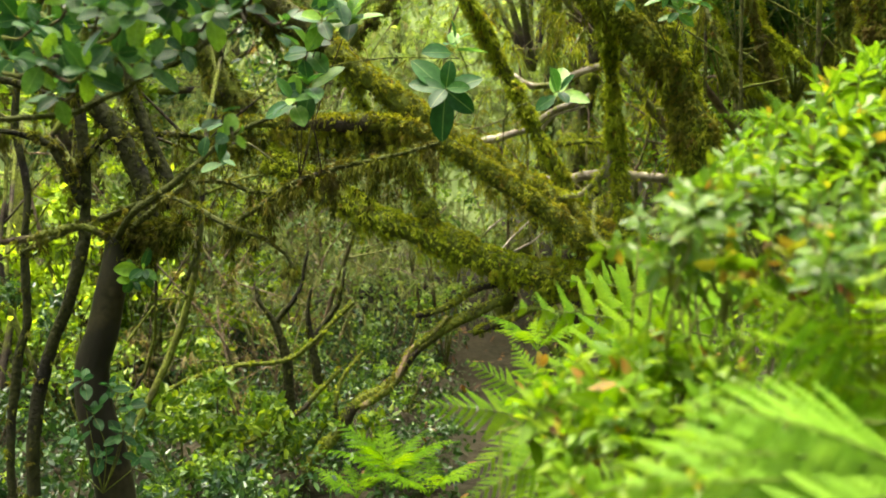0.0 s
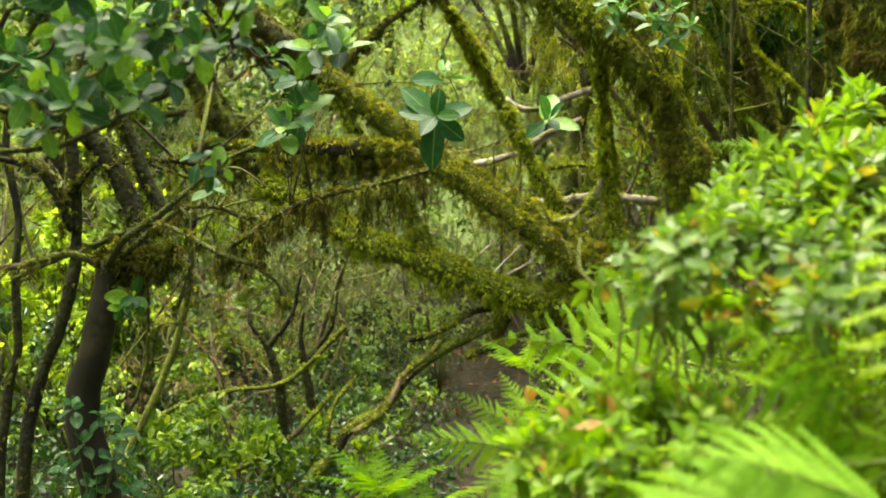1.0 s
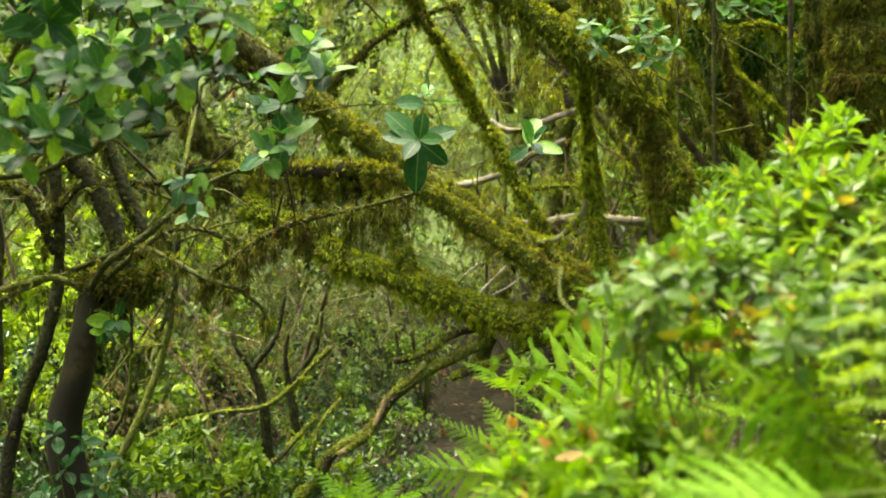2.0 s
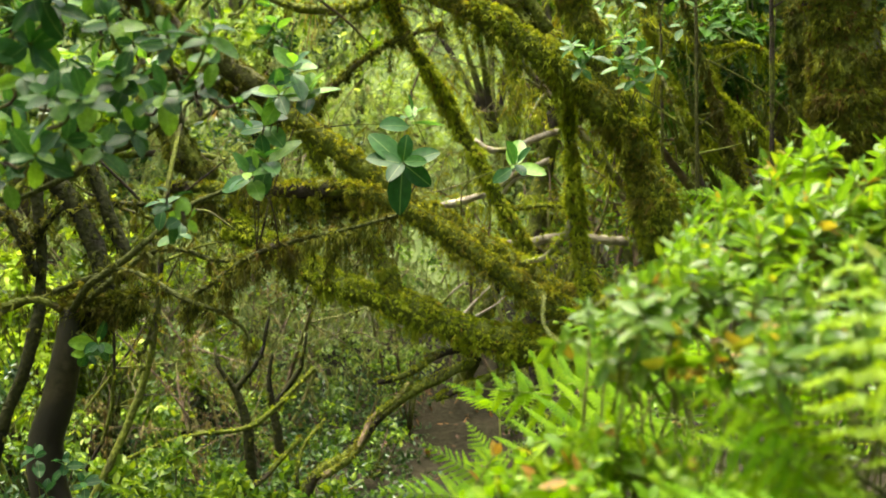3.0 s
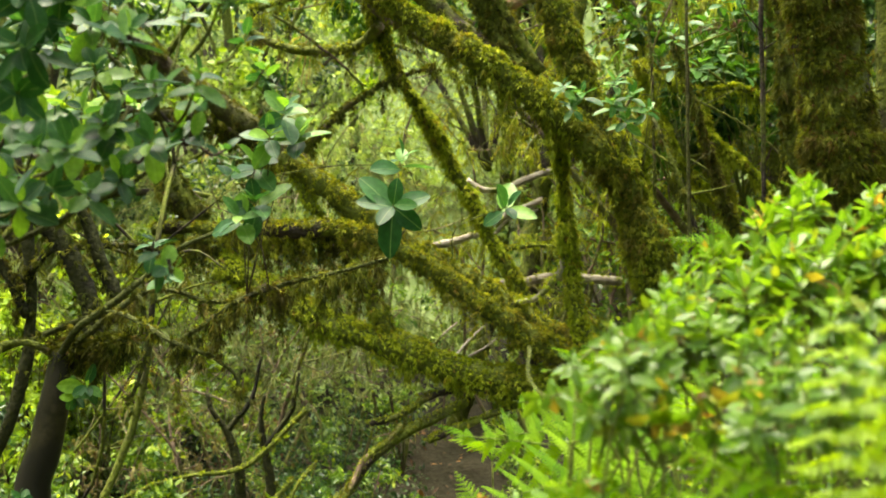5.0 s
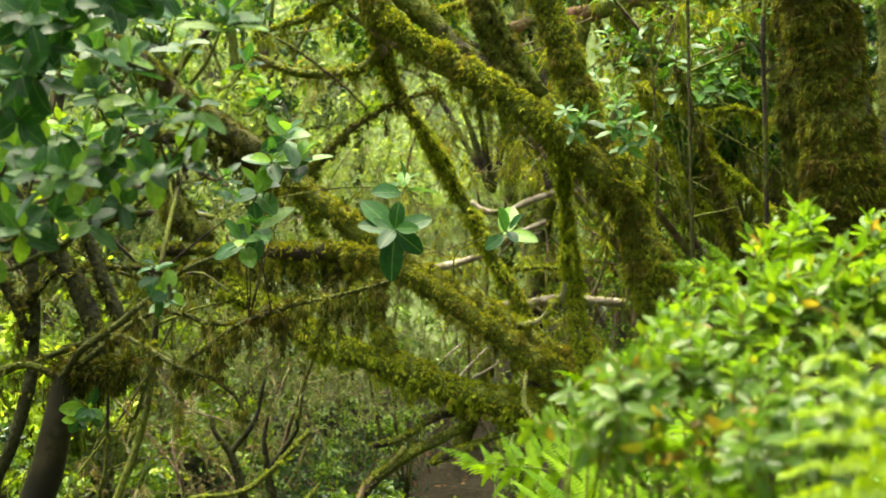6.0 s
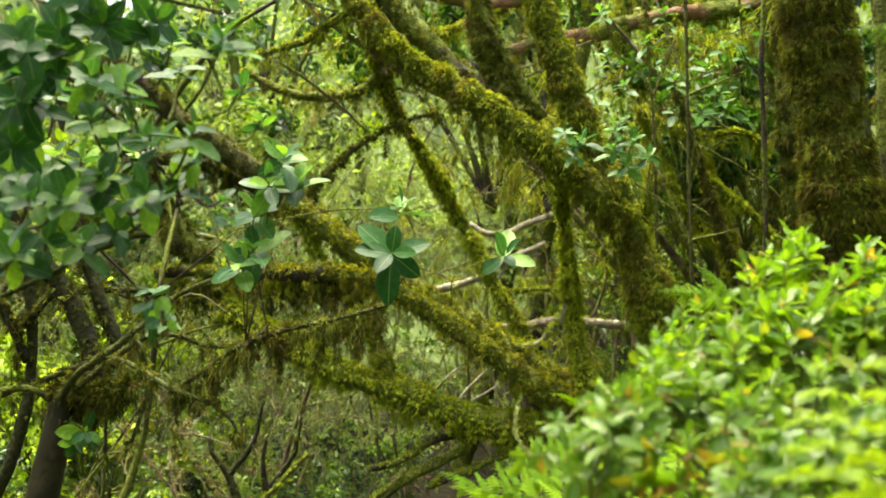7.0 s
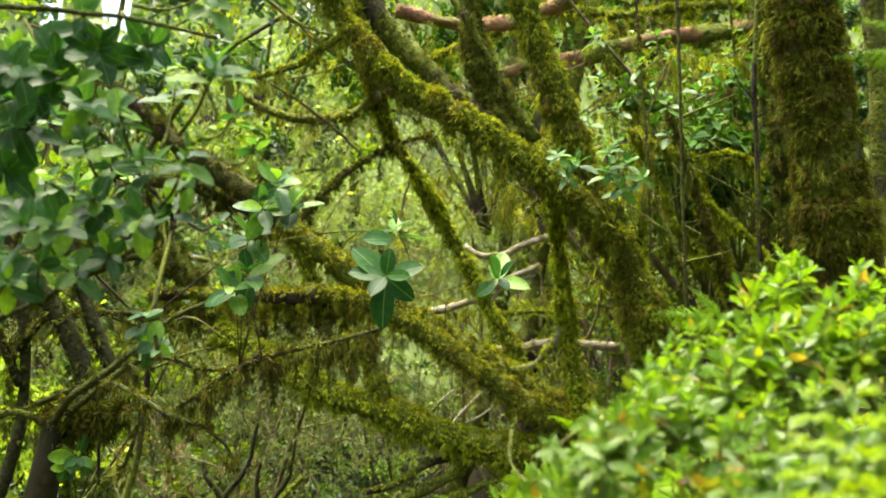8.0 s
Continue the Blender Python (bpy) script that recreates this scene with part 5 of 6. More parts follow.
bush([(0.83, 1.83, 1.09)][0], bush_tips([(0.71, 1.70, 1.56), (0.91, 2.18, 1.82), (0.78, 1.70, 1.56), (0.99, 2.18, 1.81), (0.88, 1.69, 1.56), (1.13, 2.17, 1.80)], 25, rb), FRESH, 0.96)
bush([(0.70, 1.63, 1.06)][0], bush_tips([(0.43, 1.31, 1.44), (0.49, 1.51, 1.54), (0.52, 1.31, 1.44), (0.59, 1.50, 1.58), (0.64, 1.31, 1.44), (0.75, 1.54, 1.60)], 30, rb), FRESH, 0.7)
bush([(0.29, 1.59, 0.92)][0], bush_tips([(0.13, 1.39, 1.15), (0.17, 1.70, 1.22), (0.23, 1.34, 1.17), (0.28, 1.65, 1.28), (0.35, 1.29, 1.18), (0.42, 1.60, 1.30)], 20, rb), "low bush with wet green leaves and a few yellow ones", 0.95, LOW)
bush([(0.45, 1.49, 0.92)][0], bush_tips([(0.22, 1.14, 1.17), (0.25, 1.30, 1.23), (0.30, 1.14, 1.16), (0.33, 1.30, 1.25), (0.39, 1.14, 1.16), (0.44, 1.30, 1.27)], 18, rb), "low bush with wet green leaves and a few yellow ones", 0.8, LOW)
bush([(0.29, 1.49, 0.96)][0], bush_tips([(0.13, 1.55, 1.20), (0.15, 1.65, 1.27), (0.24, 1.40, 1.23), (0.28, 1.60, 1.32), (0.37, 1.35, 1.25), (0.40, 1.50, 1.32)], 16, rb), "low bush with wet green leaves and a few yellow ones", 0.95, LOW)
bush([(0.24, 1.72, 1.00)][0], bush_tips([(0.16, 1.87, 1.17), (0.17, 1.87, 1.24), (0.24, 1.71, 1.22), (0.24, 1.71, 1.31), (0.34, 1.61, 1.26), (0.35, 1.66, 1.35)], 15, rb), "low bush with wet green leaves and a few yellow ones", 1.0, LOW)
bush([(0.44, 2.00, 1.44)][0], [(0.27, 1.50, 1.51), (0.30, 1.46, 1.49), (0.36, 1.50, 1.52), (0.29, 1.44, 1.45), (0.35, 1.42, 1.47), (0.39, 1.44, 1.49), (0.26, 1.50, 1.46), (0.34, 1.55, 1.55), (0.39, 1.55, 1.55), (0.42, 1.50, 1.52), (0.44, 1.45, 1.49), (0.34, 1.45, 1.42)], "drooping bush front with pale wet leaf rosettes", 0.55)
stem_plant([(0.44, 1.65, 1.07), (0.43, 1.69, 1.21), (0.42, 1.74, 1.31), (0.43, 1.80, 1.39)], 0.003, 0.002, "thin dark stem among the ferns", M_TWIG_DARK)
stem_plant([(0.70, 1.49, 1.21), (0.57, 1.50, 1.30), (0.51, 1.55, 1.36), (0.45, 1.60, 1.44)], 0.0045, 0.002, "thin dark slanting stem among the leaves", M_TWIG_DARK)

M_DEADLEAF = foliage("curled_dead_leaf", [(0.0, (0.10, 0.035, 0.012)), (1.0, (0.24, 0.10, 0.04))], 0.25, 0.6, "object", 60.0, spec=0.2)
YELLOW = [leaf_mesh("bush_leaf", 0.042, 0.019, 0.3, 0.3, foliage("yellowing_leaf", [(0.0, (0.17, 0.09, 0.02)), (0.4, (0.15, 0.18, 0.02)), (1.0, (0.20, 0.20, 0.022))], 0.55, 0.5, "object", 60.0, spec=0.2), 1.1)]
fading = thing("yellowing_shoot", [(0.45, 1.72, 1.30)][0], "drooping shoot with yellow and brown leaves under the bush", "shoot")
ry = np.random.default_rng(8)
for tip in [(0.37, 1.42, 1.42), (0.39, 1.40, 1.40), (0.43, 1.42, 1.42), (0.37, 1.38, 1.39), (0.45, 1.42, 1.39), (0.40, 1.38, 1.37)]:
    twig(fading, [[(0.45, 1.72, 1.30)][0], tip], 0.0016, 0.0012, M_STEM, "stem")
    whorl(fading, tip, (ry.normal(0, 0.4), -0.5, -0.8), YELLOW + BUSH[:1], 6, ry, (80, 20), 0.78, 0.04)
DEAD = [leaf_mesh("dead_leaf", 0.075, 0.03, 0.7, 0.5, M_DEADLEAF, 1.1, 0.08)]
dead = thing("withered_shoot", [(0.60, 1.62, 1.38)][0], "withered shoot with curled reddish-brown leaves", "shoot")
twig(dead, [(0.60, 1.60, 1.26), (0.60, 1.62, 1.32), (0.59, 1.62, 1.39)], 0.003, 0.002, M_TWIG_DARK)
whorl(dead, [(0.59, 1.62, 1.39)][0], (0, -0.8, -0.2), DEAD, 8, np.random.default_rng(3), (80, 30), 0.9, 0.04)


# ---------------- undergrowth, thickets and far leaves ----------------
def leaf_cloud(centres, radii, per, size, rng, up=0.5):
    """Folded four-cornered leaves scattered in uneven clumps."""
    c = np.repeat(np.asarray(centres), per, axis=0)
    r = np.repeat(np.asarray(radii), per)
    n = len(c)
    d = rng.normal(0, 1, (n, 3))
    d /= np.linalg.norm(d, axis=1)[:, None]
    p = c + d * (r * rng.random(n) ** 0.5)[:, None] * [1.0, 1.0, 0.7]
    y = rng.normal(0, 1, (n, 3)) + [0, 0, -0.3]
    y /= np.linalg.norm(y, axis=1)[:, None]
    z = rng.normal(0, 0.7, (n, 3)) + [0, 0, up * 2]
    x = np.cross(y, z)
    x /= np.linalg.norm(x, axis=1)[:, None] + 1e-9
    z = np.cross(x, y)
    L = size * rng.uniform(0.6, 1.3, n)[:, None]
    w = L * 0.23
    v = np.stack([p, p + y * L * 0.3 - x * w + z * w * 0.3, p + y * L * 0.7 - x * w * 0.85 + z * w * 0.3, p + y * L, p + y * L * 0.7 + x * w * 0.85 + z * w * 0.3, p + y * L * 0.3 + x * w + z * w * 0.3], 1).reshape(-1, 3)
    o = np.arange(n)[:, None] * 6
    f = np.vstack([o + [[0, 3, 2]], o + [[0, 2, 1]], o + [[0, 4, 3]], o + [[0, 5, 4]]])
    return v, f


def shrub(base, spread, tall, clumps, per, size, mat, label, group="undergrowth shrubs", name="shrub"):
    rng = fresh()
    base = np.array(base, dtype=float)
    s = thing(name, base, label, "shrub", group)
    cs, rs = [], []
    for k in range(clumps):
        th, q = rng.uniform(0, 6.28), rng.random() ** 0.6
        h = tall * (0.35 + 0.65 * rng.random()) * (1 - 0.35 * q)
        c = base + [math.cos(th) * spread * q, math.sin(th) * spread * q * 0.8, h]
        cs.append(c)
        rs.append(rng.uniform(0.25, 0.5) * spread * 0.6)
        if k < 7:
            mid = base * 0.5 + c * 0.5 + rng.normal(0, 0.05, 3)
            twig(s, [base, mid, c], 0.008, 0.004, M_TWIG, "stem")
    v, f = leaf_cloud(cs, rs, per, size, rng)
    part("foliage", mesh("foliage", v, f, mat, False), s, kind="stuff")


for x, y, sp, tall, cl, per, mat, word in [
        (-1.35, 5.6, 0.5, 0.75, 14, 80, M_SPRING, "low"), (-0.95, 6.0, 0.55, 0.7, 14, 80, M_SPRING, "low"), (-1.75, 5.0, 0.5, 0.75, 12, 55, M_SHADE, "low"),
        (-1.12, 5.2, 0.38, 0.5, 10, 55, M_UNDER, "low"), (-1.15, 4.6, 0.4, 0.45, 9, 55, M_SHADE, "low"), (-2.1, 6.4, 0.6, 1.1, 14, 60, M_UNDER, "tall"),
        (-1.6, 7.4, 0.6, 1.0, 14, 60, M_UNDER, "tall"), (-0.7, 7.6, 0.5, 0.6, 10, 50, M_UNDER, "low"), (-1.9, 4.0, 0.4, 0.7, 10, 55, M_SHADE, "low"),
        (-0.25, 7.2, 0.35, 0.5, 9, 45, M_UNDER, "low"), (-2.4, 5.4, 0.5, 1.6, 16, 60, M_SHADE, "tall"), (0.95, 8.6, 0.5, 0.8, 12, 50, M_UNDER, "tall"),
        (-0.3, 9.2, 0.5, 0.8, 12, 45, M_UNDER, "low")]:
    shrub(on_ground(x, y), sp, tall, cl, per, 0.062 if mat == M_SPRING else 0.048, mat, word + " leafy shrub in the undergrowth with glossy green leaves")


for base, sp, tall in (([(1.59, 6.05, 2.08)][0], 0.42, 1.35), ([(2.01, 6.14, 2.05)][0], 0.42, 1.4), ([(1.87, 6.35, 1.93)][0], 0.5, 1.5)):
    shrub(base, sp, tall, 22, 45, 0.075, M_VIVID, "tall leafy shrub with vivid green leaves between mossy trunks")


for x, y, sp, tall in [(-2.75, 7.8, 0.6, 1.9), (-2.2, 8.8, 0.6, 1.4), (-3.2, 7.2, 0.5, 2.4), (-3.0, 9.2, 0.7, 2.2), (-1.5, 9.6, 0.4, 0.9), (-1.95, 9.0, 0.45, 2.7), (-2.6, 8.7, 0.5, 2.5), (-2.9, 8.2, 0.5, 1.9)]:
    shrub(on_ground(x, y), sp, tall, 14, 50, 0.09, M_GLADE, "shrub in a small clearing, yellow-green leaves coloured as if sunlit", "sunlit shrubs")


def thicket(x0, x1, y0, y1, stems, tall, lean, per, hang, mat, label, wood=M_BARK_DARK, lo=0.0, name="thicket", size=1.0, leafy=0, leaf_mat=None, thick=1.0):
    """Tangled brushwood: crooked stems, side twigs and strands of moss and lichen."""
    rng = fresh()
    base = on_ground((x0 + x1) / 2, (y0 + y1) / 2)
    th = thing(name, base, label, "thicket", "thickets", "stuff")
    wood_bits, strands = [], []
    for k in range(stems):
        x, y = rng.uniform(x0, x1), rng.uniform(y0, y1)
        p = np.array(on_ground(x, y)) + [0, 0, lo]
        h = tall * rng.uniform(0.6, 1.15)
        way = np.array([rng.normal(lean, 0.35), rng.normal(0, 0.25), 1.0])
        pts = [p, p + way * h * 0.35 + rng.normal(0, 0.1, 3), p + way * h * 0.7 + rng.normal(0, 0.18, 3), p + way * h + rng.normal(0, 0.25, 3)]
        path = spline(pts, 14)
        r = rng.uniform(0.012, 0.035) * thick
        wood_bits.append(tube(path, np.linspace(r, r * 0.4, 14), 5, 0.1, rng))
        for j in range(7):
            q = path[int(rng.integers(3, 14))]
            d = rng.normal(0, 1, 3) * [1, 0.7, 0.6] + [0, 0, 0.35]
            d /= np.linalg.norm(d)
            L = rng.uniform(0.3, 0.9) * tall / 2.5
            tp = spline([q, q + d * L * 0.5 + rng.normal(0, 0.05, 3), q + d * L + rng.normal(0, 0.1, 3) - [0, 0, 0.1 * L]], 8)
            wood_bits.append(tube(tp, np.linspace(r * 0.4, r * 0.15, 8), 4, 0.1, rng))
            m = max(2, per // 5)
            i = rng.integers(0, 8, m)
            pos = tp[i] + rng.normal(0, 0.025, (m, 3))
            strands.append(sprays(pos, rng.normal(0, 0.45, (m, 3)) + [0, 0, -0.75], 7, hang * rng.lognormal(-0.75, 0.55, m), rng.uniform(0.006, 0.012, m) * size, 0.5, 0.35, rng))
    v, f = join(wood_bits)
    part("brushwood", mesh("brushwood", v, f, wood), th, kind="stuff")
    v, f = join(strands)
    part("lichen", mesh("lichen", v, f, mat, False), th, kind="stuff")
    if leafy:
        n = stems * leafy
        x, y = rng.uniform(x0, x1, n), rng.uniform(y0, y1, n)
        z = height(x, y) + lo + tall * rng.uniform(0.05, 1.0, n)
        v, f = leaf_cloud(np.stack([x, y, z], 1), rng.uniform(0.1, 0.3, n), 16, 0.05 * size, rng)
        part("foliage", mesh("foliage", v, f, leaf_mat, False), th, kind="stuff")


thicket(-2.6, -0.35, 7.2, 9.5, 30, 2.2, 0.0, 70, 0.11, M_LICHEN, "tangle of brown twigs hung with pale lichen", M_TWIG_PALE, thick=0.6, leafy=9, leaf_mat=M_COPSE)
M_DRY = foliage("dry_brown_twigs", [(0.0, (0.11, 0.08, 0.04)), (0.5, (0.20, 0.155, 0.08)), (1.0, (0.26, 0.25, 0.11))], 0.35, 0.85, spec=0.1)
thicket(-1.45, -0.9, 6.5, 7.1, 5, 1.25, 0.0, 30, 0.07, M_DRY, "dry brown twigs tangled behind the mossy limb", M_TWIG_PALE, thick=0.4)
thicket(-2.0, -1.2, 7.0, 7.6, 4, 1.2, 0.0, 30, 0.07, M_DRY, "dry brown twigs tangled in the undergrowth", M_TWIG_PALE, thick=0.4)
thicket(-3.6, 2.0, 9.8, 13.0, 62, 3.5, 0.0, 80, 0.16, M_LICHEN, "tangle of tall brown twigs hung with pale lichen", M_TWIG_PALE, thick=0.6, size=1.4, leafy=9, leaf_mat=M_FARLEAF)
thicket(0.9, 3.6, 7.4, 9.5, 30, 2.2, -0.1, 75, 0.16, M_MOSS_MID, "mossy brushwood on the bank", M_TWIG_PALE, size=1.2, leafy=8, leaf_mat=M_UNDER)
thicket(1.6, 4.4, 6.2, 8.2, 22, 2.6, -0.2, 70, 0.16, M_MOSS_MID, "dense mossy brushwood on the bank", M_TWIG_PALE, size=1.1, leafy=22, leaf_mat=M_UNDER)
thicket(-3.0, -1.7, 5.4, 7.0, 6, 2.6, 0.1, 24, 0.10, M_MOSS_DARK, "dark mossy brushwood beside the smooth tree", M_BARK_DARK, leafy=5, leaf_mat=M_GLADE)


def far_trees(rows, label, mat, size, per):
    rng = fresh()
    for x, y, z0, z1, wide in rows:
        t = thing("tree", on_ground(x, y, 0.1), label, "tree", "trees further back")
        p = np.array(on_ground(x, y, 0.1))
        top = p + [rng.normal(0, 0.5), rng.normal(0, 0.3), z1]
        limb(t, "trunk", [tuple(p), tuple(p * 0.6 + top * 0.4 + rng.normal(0, 0.2, 3)), tuple(top)], 0.1, 0.05, M_BARK_DARK, 60, 30, 0.15, M_MOSS_DARK, sides=8)
        cs = [p + [rng.normal(0, wide), rng.normal(0, wide * 0.6), rng.uniform(z0, z1 + 0.8)] for k in range(26)]
        for c in cs[:6]:
            limb(t, "limb", [tuple(p * 0.45 + top * 0.55), tuple((p * 0.3 + top * 0.7) * 0.4 + c * 0.6), tuple(c)], 0.035, 0.012, M_BARK_DARK, sides=6)
        v, f = leaf_cloud(cs, rng.uniform(0.3, 0.7, len(cs)) * wide * 0.6, per, size, rng)
        part("crown", mesh("crown", v, f, mat, False), t, kind="stuff")


far_trees([(-4.6, 9.5, 0.3, 4.0, 1.2), (-3.2, 12.5, 0.8, 4.2, 1.3), (-5.2, 13.0, 0.8, 5.2, 1.4), (-3.7, 7.6, 0.3, 2.3, 0.7), (-2.9, 8.4, 0.2, 2.4, 0.6)], "tree with yellow-green leaves coloured as if sunlit", M_BACKLIT, 0.10, 130)
far_trees([(-1.6, 14.5, 1.5, 5.0, 1.6), (-0.78, 13.2, 0.4, 5.0, 1.6), (2.2, 14.0, 0.8, 5.0, 1.6), (-3.4, 17.0, 1.5, 7.0, 1.8)], "tree with green leaves tinted pale for haze", M_FARLEAF, 0.12, 150)
far_trees([(3.6, 10.5, 0.5, 4.4, 1.2), (2.7, 8.8, 0.8, 3.4, 0.8), (4.6, 8.0, 0.3, 4.0, 1.0), (5.6, 11.5, 0.3, 5.0, 1.5)], "leafy tree with deep green crown", M_UNDER, 0.09, 150)


# unseen trees behind and beside the camera, added to block low light
far_trees([(-4.2, -4.0, 0.3, 6.0, 1.5), (4.8, -4.2, 0.6, 6.0, 1.5), (-5.8, 0.5, 0.3, 6.0, 1.6), (6.2, 1.5, 0.6, 6.0, 1.6), (-2.4, -9.5, 0.3, 7.0, 1.8), (3.0, -10.0, 0.3, 7.0, 1.8)], "unseen leafy tree added to block low light", M_UNDER, 0.2, 90)


far_trees([(-2.5, 9.0, 1.9, 4.6, 0.9), (-3.6, 10.5, 1.4, 4.6, 1.0), (-1.7, 11.5, 2.6, 5.0, 0.9)], "leafy tree with a blue-green crown coloured dark for shade", M_SHADE, 0.10, 110)

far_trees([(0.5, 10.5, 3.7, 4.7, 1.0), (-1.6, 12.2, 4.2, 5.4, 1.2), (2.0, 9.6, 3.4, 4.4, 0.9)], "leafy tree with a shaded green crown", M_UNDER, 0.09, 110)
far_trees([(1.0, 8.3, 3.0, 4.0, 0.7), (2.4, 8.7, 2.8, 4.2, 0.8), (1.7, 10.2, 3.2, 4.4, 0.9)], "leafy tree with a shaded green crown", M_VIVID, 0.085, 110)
far_trees([(-3.9, 10.0, 3.0, 4.6, 0.8)], "tree with a green crown coloured dark for shade", M_SHADE, 0.09, 80)

# small sprays of pale leaves on the hooked tree and the smooth tree
def spray(base, tips, label, scale, meshes, count=7, face=0.4, spread=(90, 35)):
    rng = fresh()
    s = thing("leafy_shoot", base, label, "shoot", "leafy shoots")
    for tip in tips:
        twig(s, [base, (Vector(base) + Vector(tip)) / 2 + Vector((rng.normal(0, 0.035), rng.normal(0, 0.02), 0.02)), tip], 0.0024, 0.0015, M_TWIG)
        whorl(s, tip, (Vector(tip) - Vector(base)).normalized() * 0.8 + Vector((0, -face, 0.2)), meshes, count, rng, spread, scale, 0.05)


PALE = "laurel shoot with broad glossy leaves on the thin branch"
spray([(-0.02, 3.62, 1.68)][0], [(0.01, 3.40, 1.85)], PALE, 1.55, LAUREL_DARK, 8, 3.0, (88, 58))
spray([(-0.02, 3.64, 1.68)][0], [(0.04, 3.59, 2.03)], PALE, 1.1, LAUREL, 6, 0.4, (75, 25))
spray([(0.21, 3.76, 1.69)][0], [(0.38, 3.49, 1.85)], PALE, 1.15, LAUREL, 6, 0.9, (85, 40))
spray([(-0.41, 3.63, 1.59)][0], [(-0.43, 3.42, 1.87), (-0.48, 3.42, 1.82)], PALE, 1.2, LAUREL, 8, 0.7, (85, 30))
spray([(-0.49, 3.66, 1.56)][0], [(-0.33, 3.39, 2.16), (-0.38, 3.40, 2.08), (-0.43, 3.46, 2.00), (-0.29, 3.45, 2.09)], PALE, 1.25, LAUREL, 8, 0.9, (85, 30))
spray([(-0.78, 3.80, 1.46)][0], [(-0.75, 3.64, 1.64), (-0.81, 3.64, 1.75)], PALE, 0.9, LAUREL, 4, 0.6, (85, 60))
spray([(1.08, 5.15, 2.21)][0], [(0.78, 4.93, 2.53), (0.82, 4.94, 2.44), (1.03, 4.92, 2.55), (1.11, 4.92, 2.49), (1.02, 4.93, 2.45), (1.19, 4.93, 2.42), (1.08, 4.93, 2.37), (0.87, 4.93, 2.50)], "young shoots with pale glossy leaves on the mossy trunk", 1.0, SHOOT, 9)
spray([(1.43, 5.24, 2.22)][0], [(1.23, 5.17, 3.03), (1.14, 5.29, 2.83), (1.37, 5.18, 2.83), (1.54, 5.17, 2.91), (1.65, 5.26, 3.02), (1.51, 5.19, 2.69), (1.34, 5.25, 3.19), (1.04, 5.36, 3.23)], "young shoots with glossy green leaves", 1.05, SHOOT, 7)
spray([(1.31, 5.65, 2.20)][0], [(1.11, 5.57, 3.07), (1.04, 5.59, 2.83), (1.22, 5.60, 2.74), (1.40, 5.66, 3.04), (1.55, 5.64, 3.19)], "young shoots with glossy green leaves", 1.0, SHOOT, 6, 0.6)
spray([(1.91, 5.63, 2.20)][0], [(1.71, 5.57, 2.86), (1.86, 5.64, 3.09), (1.61, 5.59, 2.71), (1.86, 5.58, 2.74), (1.98, 5.63, 3.21), (1.46, 5.59, 2.77)], "young shoots with glossy green leaves", 1.0, SHOOT, 6, 0.6)
spray([(-1.27, 4.21, 1.26)][0], [(-1.15, 4.11, 1.23), (-1.20, 4.12, 1.18)], "small shoot on the smooth dark trunk", 0.9, LAUREL)


def overhead(tree, rows, label):
    """An unseen crown above the picture, added to throw shade on what is below."""
    rng = fresh()
    cs = []
    for x, y, z, wide, n in rows:
        cs += [np.array([x, y, z]) + rng.normal(0, 1, 3) * [wide, wide, 0.35] for k in range(n)]
    v, f = leaf_cloud(cs, rng.uniform(0.25, 0.5, len(cs)), 70, 0.11, rng)
    part("crown", mesh("crown", v, f, M_UNDER, False), tree, label, kind="stuff")


# crowns out of view, added to darken the trunks and leaves under them
overhead(t5, [(2.8, 5.5, 4.7, 0.95, 20), (2.5, 8.1, 5.0, 1.2, 22)], "unseen leafy crown added for shade")
overhead(t11, [(3.7, 7.5, 4.8, 1.2, 22)], "unseen leafy crown added for shade")
overhead(lt, [(-1.3, 1.9, 3.5, 0.5, 16)], "unseen leafy crown added for shade")
overhead(t6, [(-2.2, 4.6, 4.4, 0.7, 30)], "unseen leafy crown added for shade")


def bank_cover():
    rng = fresh()
    n = 800
    y = rng.uniform(0.7, 10, n)
    x = 0.36 + 0.055 * y + rng.uniform(0, 1, n) ** 1.2 * 3.4
    z = height(x, y) + rng.uniform(0.02, 0.10, n)
    v, f = leaf_cloud(np.stack([x, y, z], 1), rng.uniform(0.06, 0.16, n), 30, 0.05, rng)
    tagged(new("bank_plants", mesh("bank_plants", v, f, M_UNDER, False)), "low green plants covering the earth bank", "ground cover", kind="stuff")


bank_cover()


def floor_cover():
    rng = fresh()
    n = 800
    y = rng.uniform(3.6, 11, n)
    x = -0.02 + 0.02 * y - rng.uniform(0, 1, n) ** 1.1 * 3.4
    z = height(x, y) + rng.uniform(0.02, 0.28, n) * smooth(0.0, 0.6, 0.02 * y - x)
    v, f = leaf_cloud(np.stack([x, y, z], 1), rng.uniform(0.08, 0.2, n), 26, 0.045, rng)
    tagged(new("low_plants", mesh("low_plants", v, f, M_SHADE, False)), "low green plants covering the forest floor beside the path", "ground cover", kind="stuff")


floor_cover()


def litter():
    rng = fresh()
    n = 700
    x = rng.normal(0.1, 1.2, n)
    y = rng.uniform(1.5, 11, n)
    z = height(x, y) + 0.01
    v, f = leaf_cloud(np.stack([x, y, z], 1), np.full(n, 0.015), 1, 0.07, rng, 2.0)
    tagged(new("leaf_litter", mesh("leaf_litter", v, f, M_LITTER, False)), "dead brown leaves scattered on the soil", "leaf litter", kind="stuff")


litter()



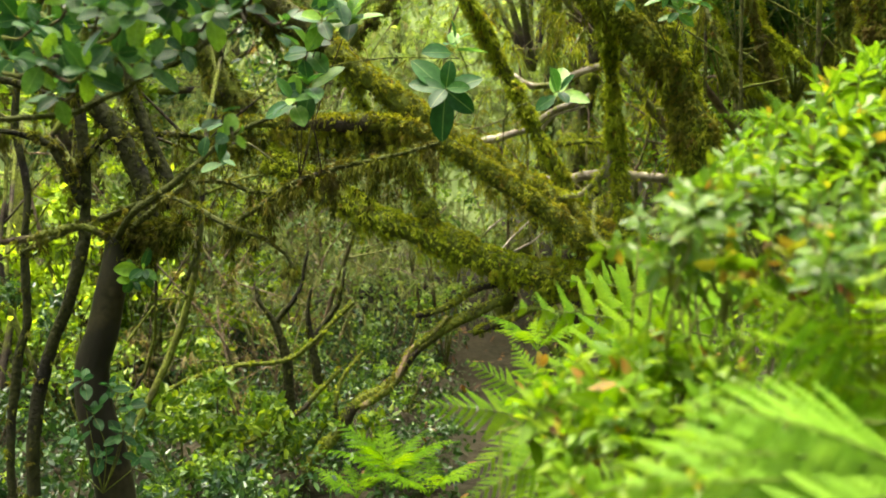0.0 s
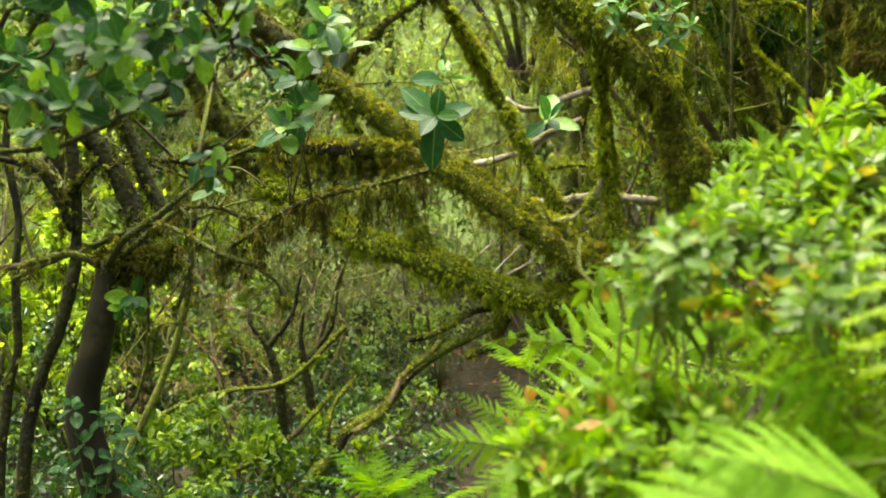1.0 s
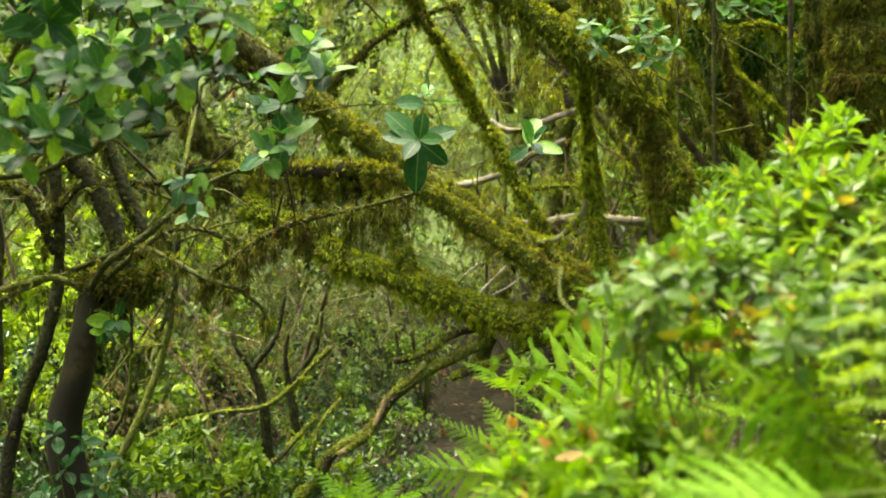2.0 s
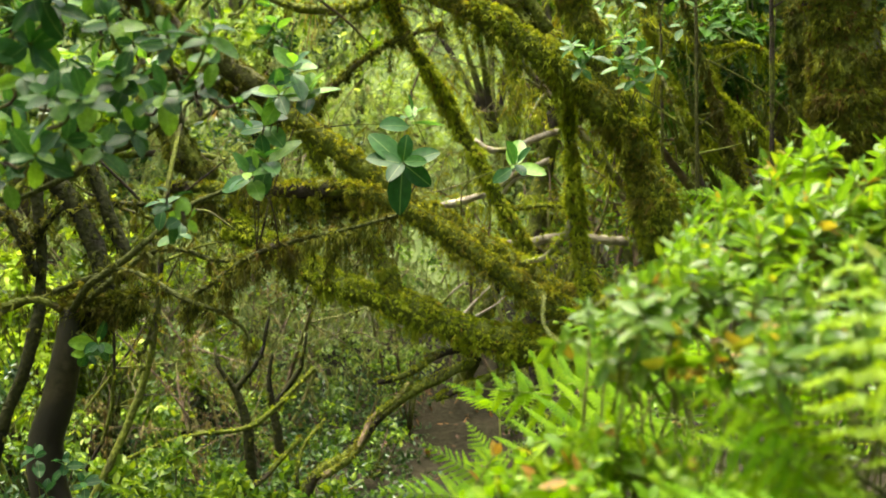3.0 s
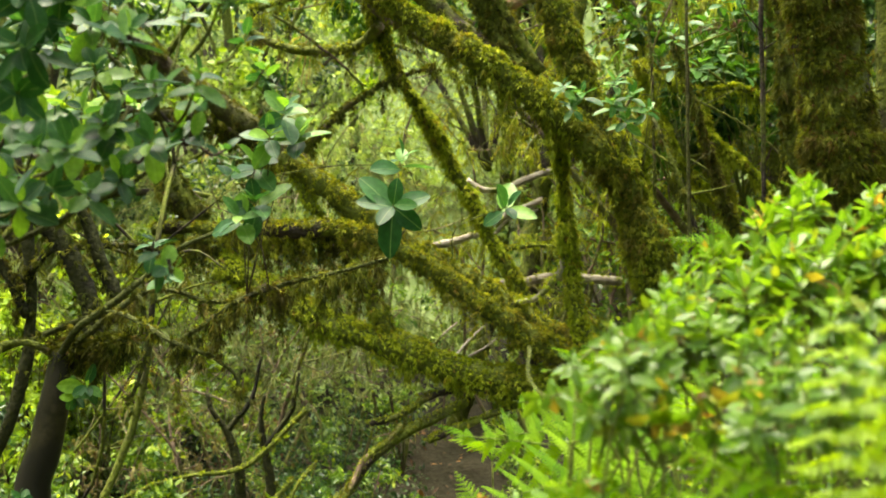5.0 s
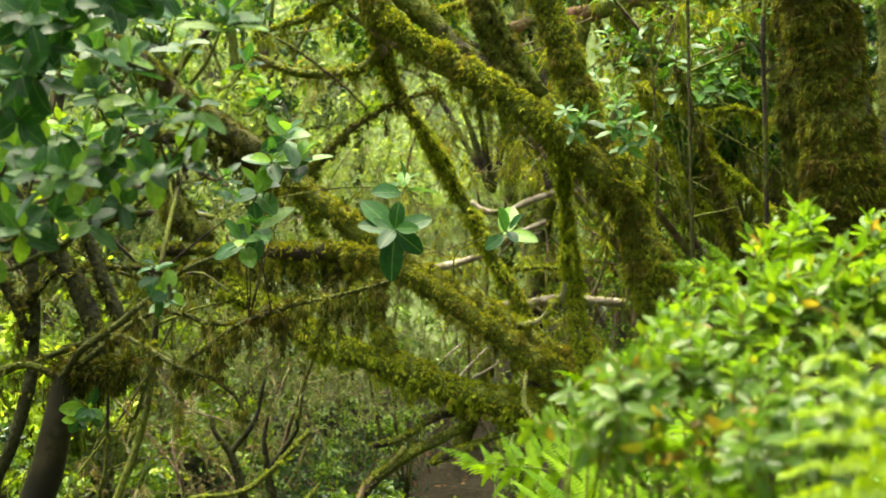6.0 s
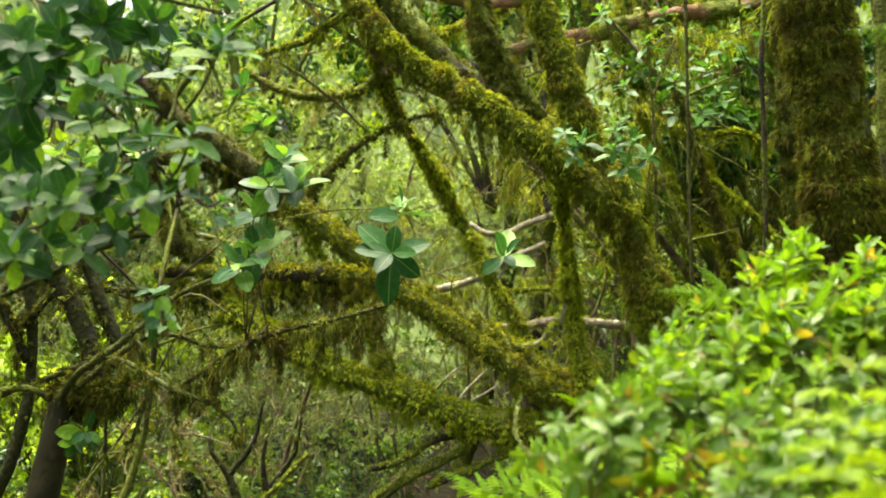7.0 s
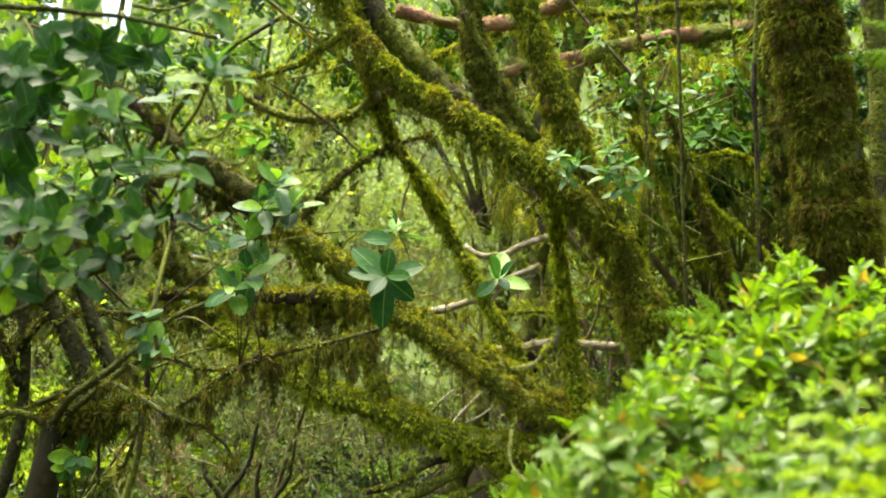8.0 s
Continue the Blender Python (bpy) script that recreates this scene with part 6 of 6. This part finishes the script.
# ---------------- dark leaves close by, clearing shrubs coloured as if sunlit ---
for tip, root in [
    ((-0.66, 2.00, 2.15), (-0.76, 2.15, 2.27)),
    ((-0.61, 2.10, 2.20), (-0.73, 2.25, 2.32)),
    ((-0.67, 2.00, 2.04), (-0.80, 2.15, 2.14)),
    ((-0.68, 2.20, 2.14), (-0.81, 2.35, 2.25)),
    ((-0.56, 2.20, 2.24), (-0.66, 2.35, 2.37)),
    ((-0.70, 2.10, 1.97), (-0.84, 2.25, 2.03)),
    ((-0.94, 2.40, 1.90), (-1.09, 2.55, 2.01)),
    ((-0.99, 2.50, 1.83), (-1.15, 2.65, 1.90)),
    ((-0.92, 2.60, 1.92), (-1.06, 2.75, 2.03)),
    ((-0.47, 2.30, 2.28), (-0.58, 2.45, 2.40)),
]:
    sprig(tip, root, 9, (85, 35), 0.9, 1.0, LAUREL_DARK)
spray([(-1.32, 4.10, 0.36)][0], [(-1.40, 4.10, 0.82), (-1.29, 4.10, 0.79), (-1.21, 4.10, 0.71), (-1.36, 4.10, 0.68), (-1.25, 4.10, 0.61), (-1.17, 4.10, 0.51), (-1.33, 4.10, 0.52), (-1.44, 4.10, 0.58)], "dark leafy shoots at the foot of the smooth trunk", 0.8, LAUREL_DARK, 7, 0.9, (85, 35))
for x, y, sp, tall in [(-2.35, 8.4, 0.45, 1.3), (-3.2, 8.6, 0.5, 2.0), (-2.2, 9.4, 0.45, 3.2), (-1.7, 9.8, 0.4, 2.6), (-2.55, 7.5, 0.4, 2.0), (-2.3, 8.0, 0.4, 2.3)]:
    shrub(on_ground(x, y), sp, tall, 14, 50, 0.07, M_GLADE, "shrub in a small clearing, yellow-green leaves coloured as if sunlit", "sunlit shrubs")
for base, sp, tall in (([(2.55, 5.65, 1.95)][0], 0.3, 1.7), ([(2.85, 5.9, 1.95)][0], 0.4, 1.9)):
    shrub(base, sp, tall, 16, 60, 0.06, M_SHADE, "tall shrub behind the stout trunk, leaves coloured dark for shade")
shrub(on_ground(0.02, 8.8), 0.4, 2.2, 14, 40, 0.05, M_UNDER, "slender shrub with dull green leaves behind the leaning trunks")
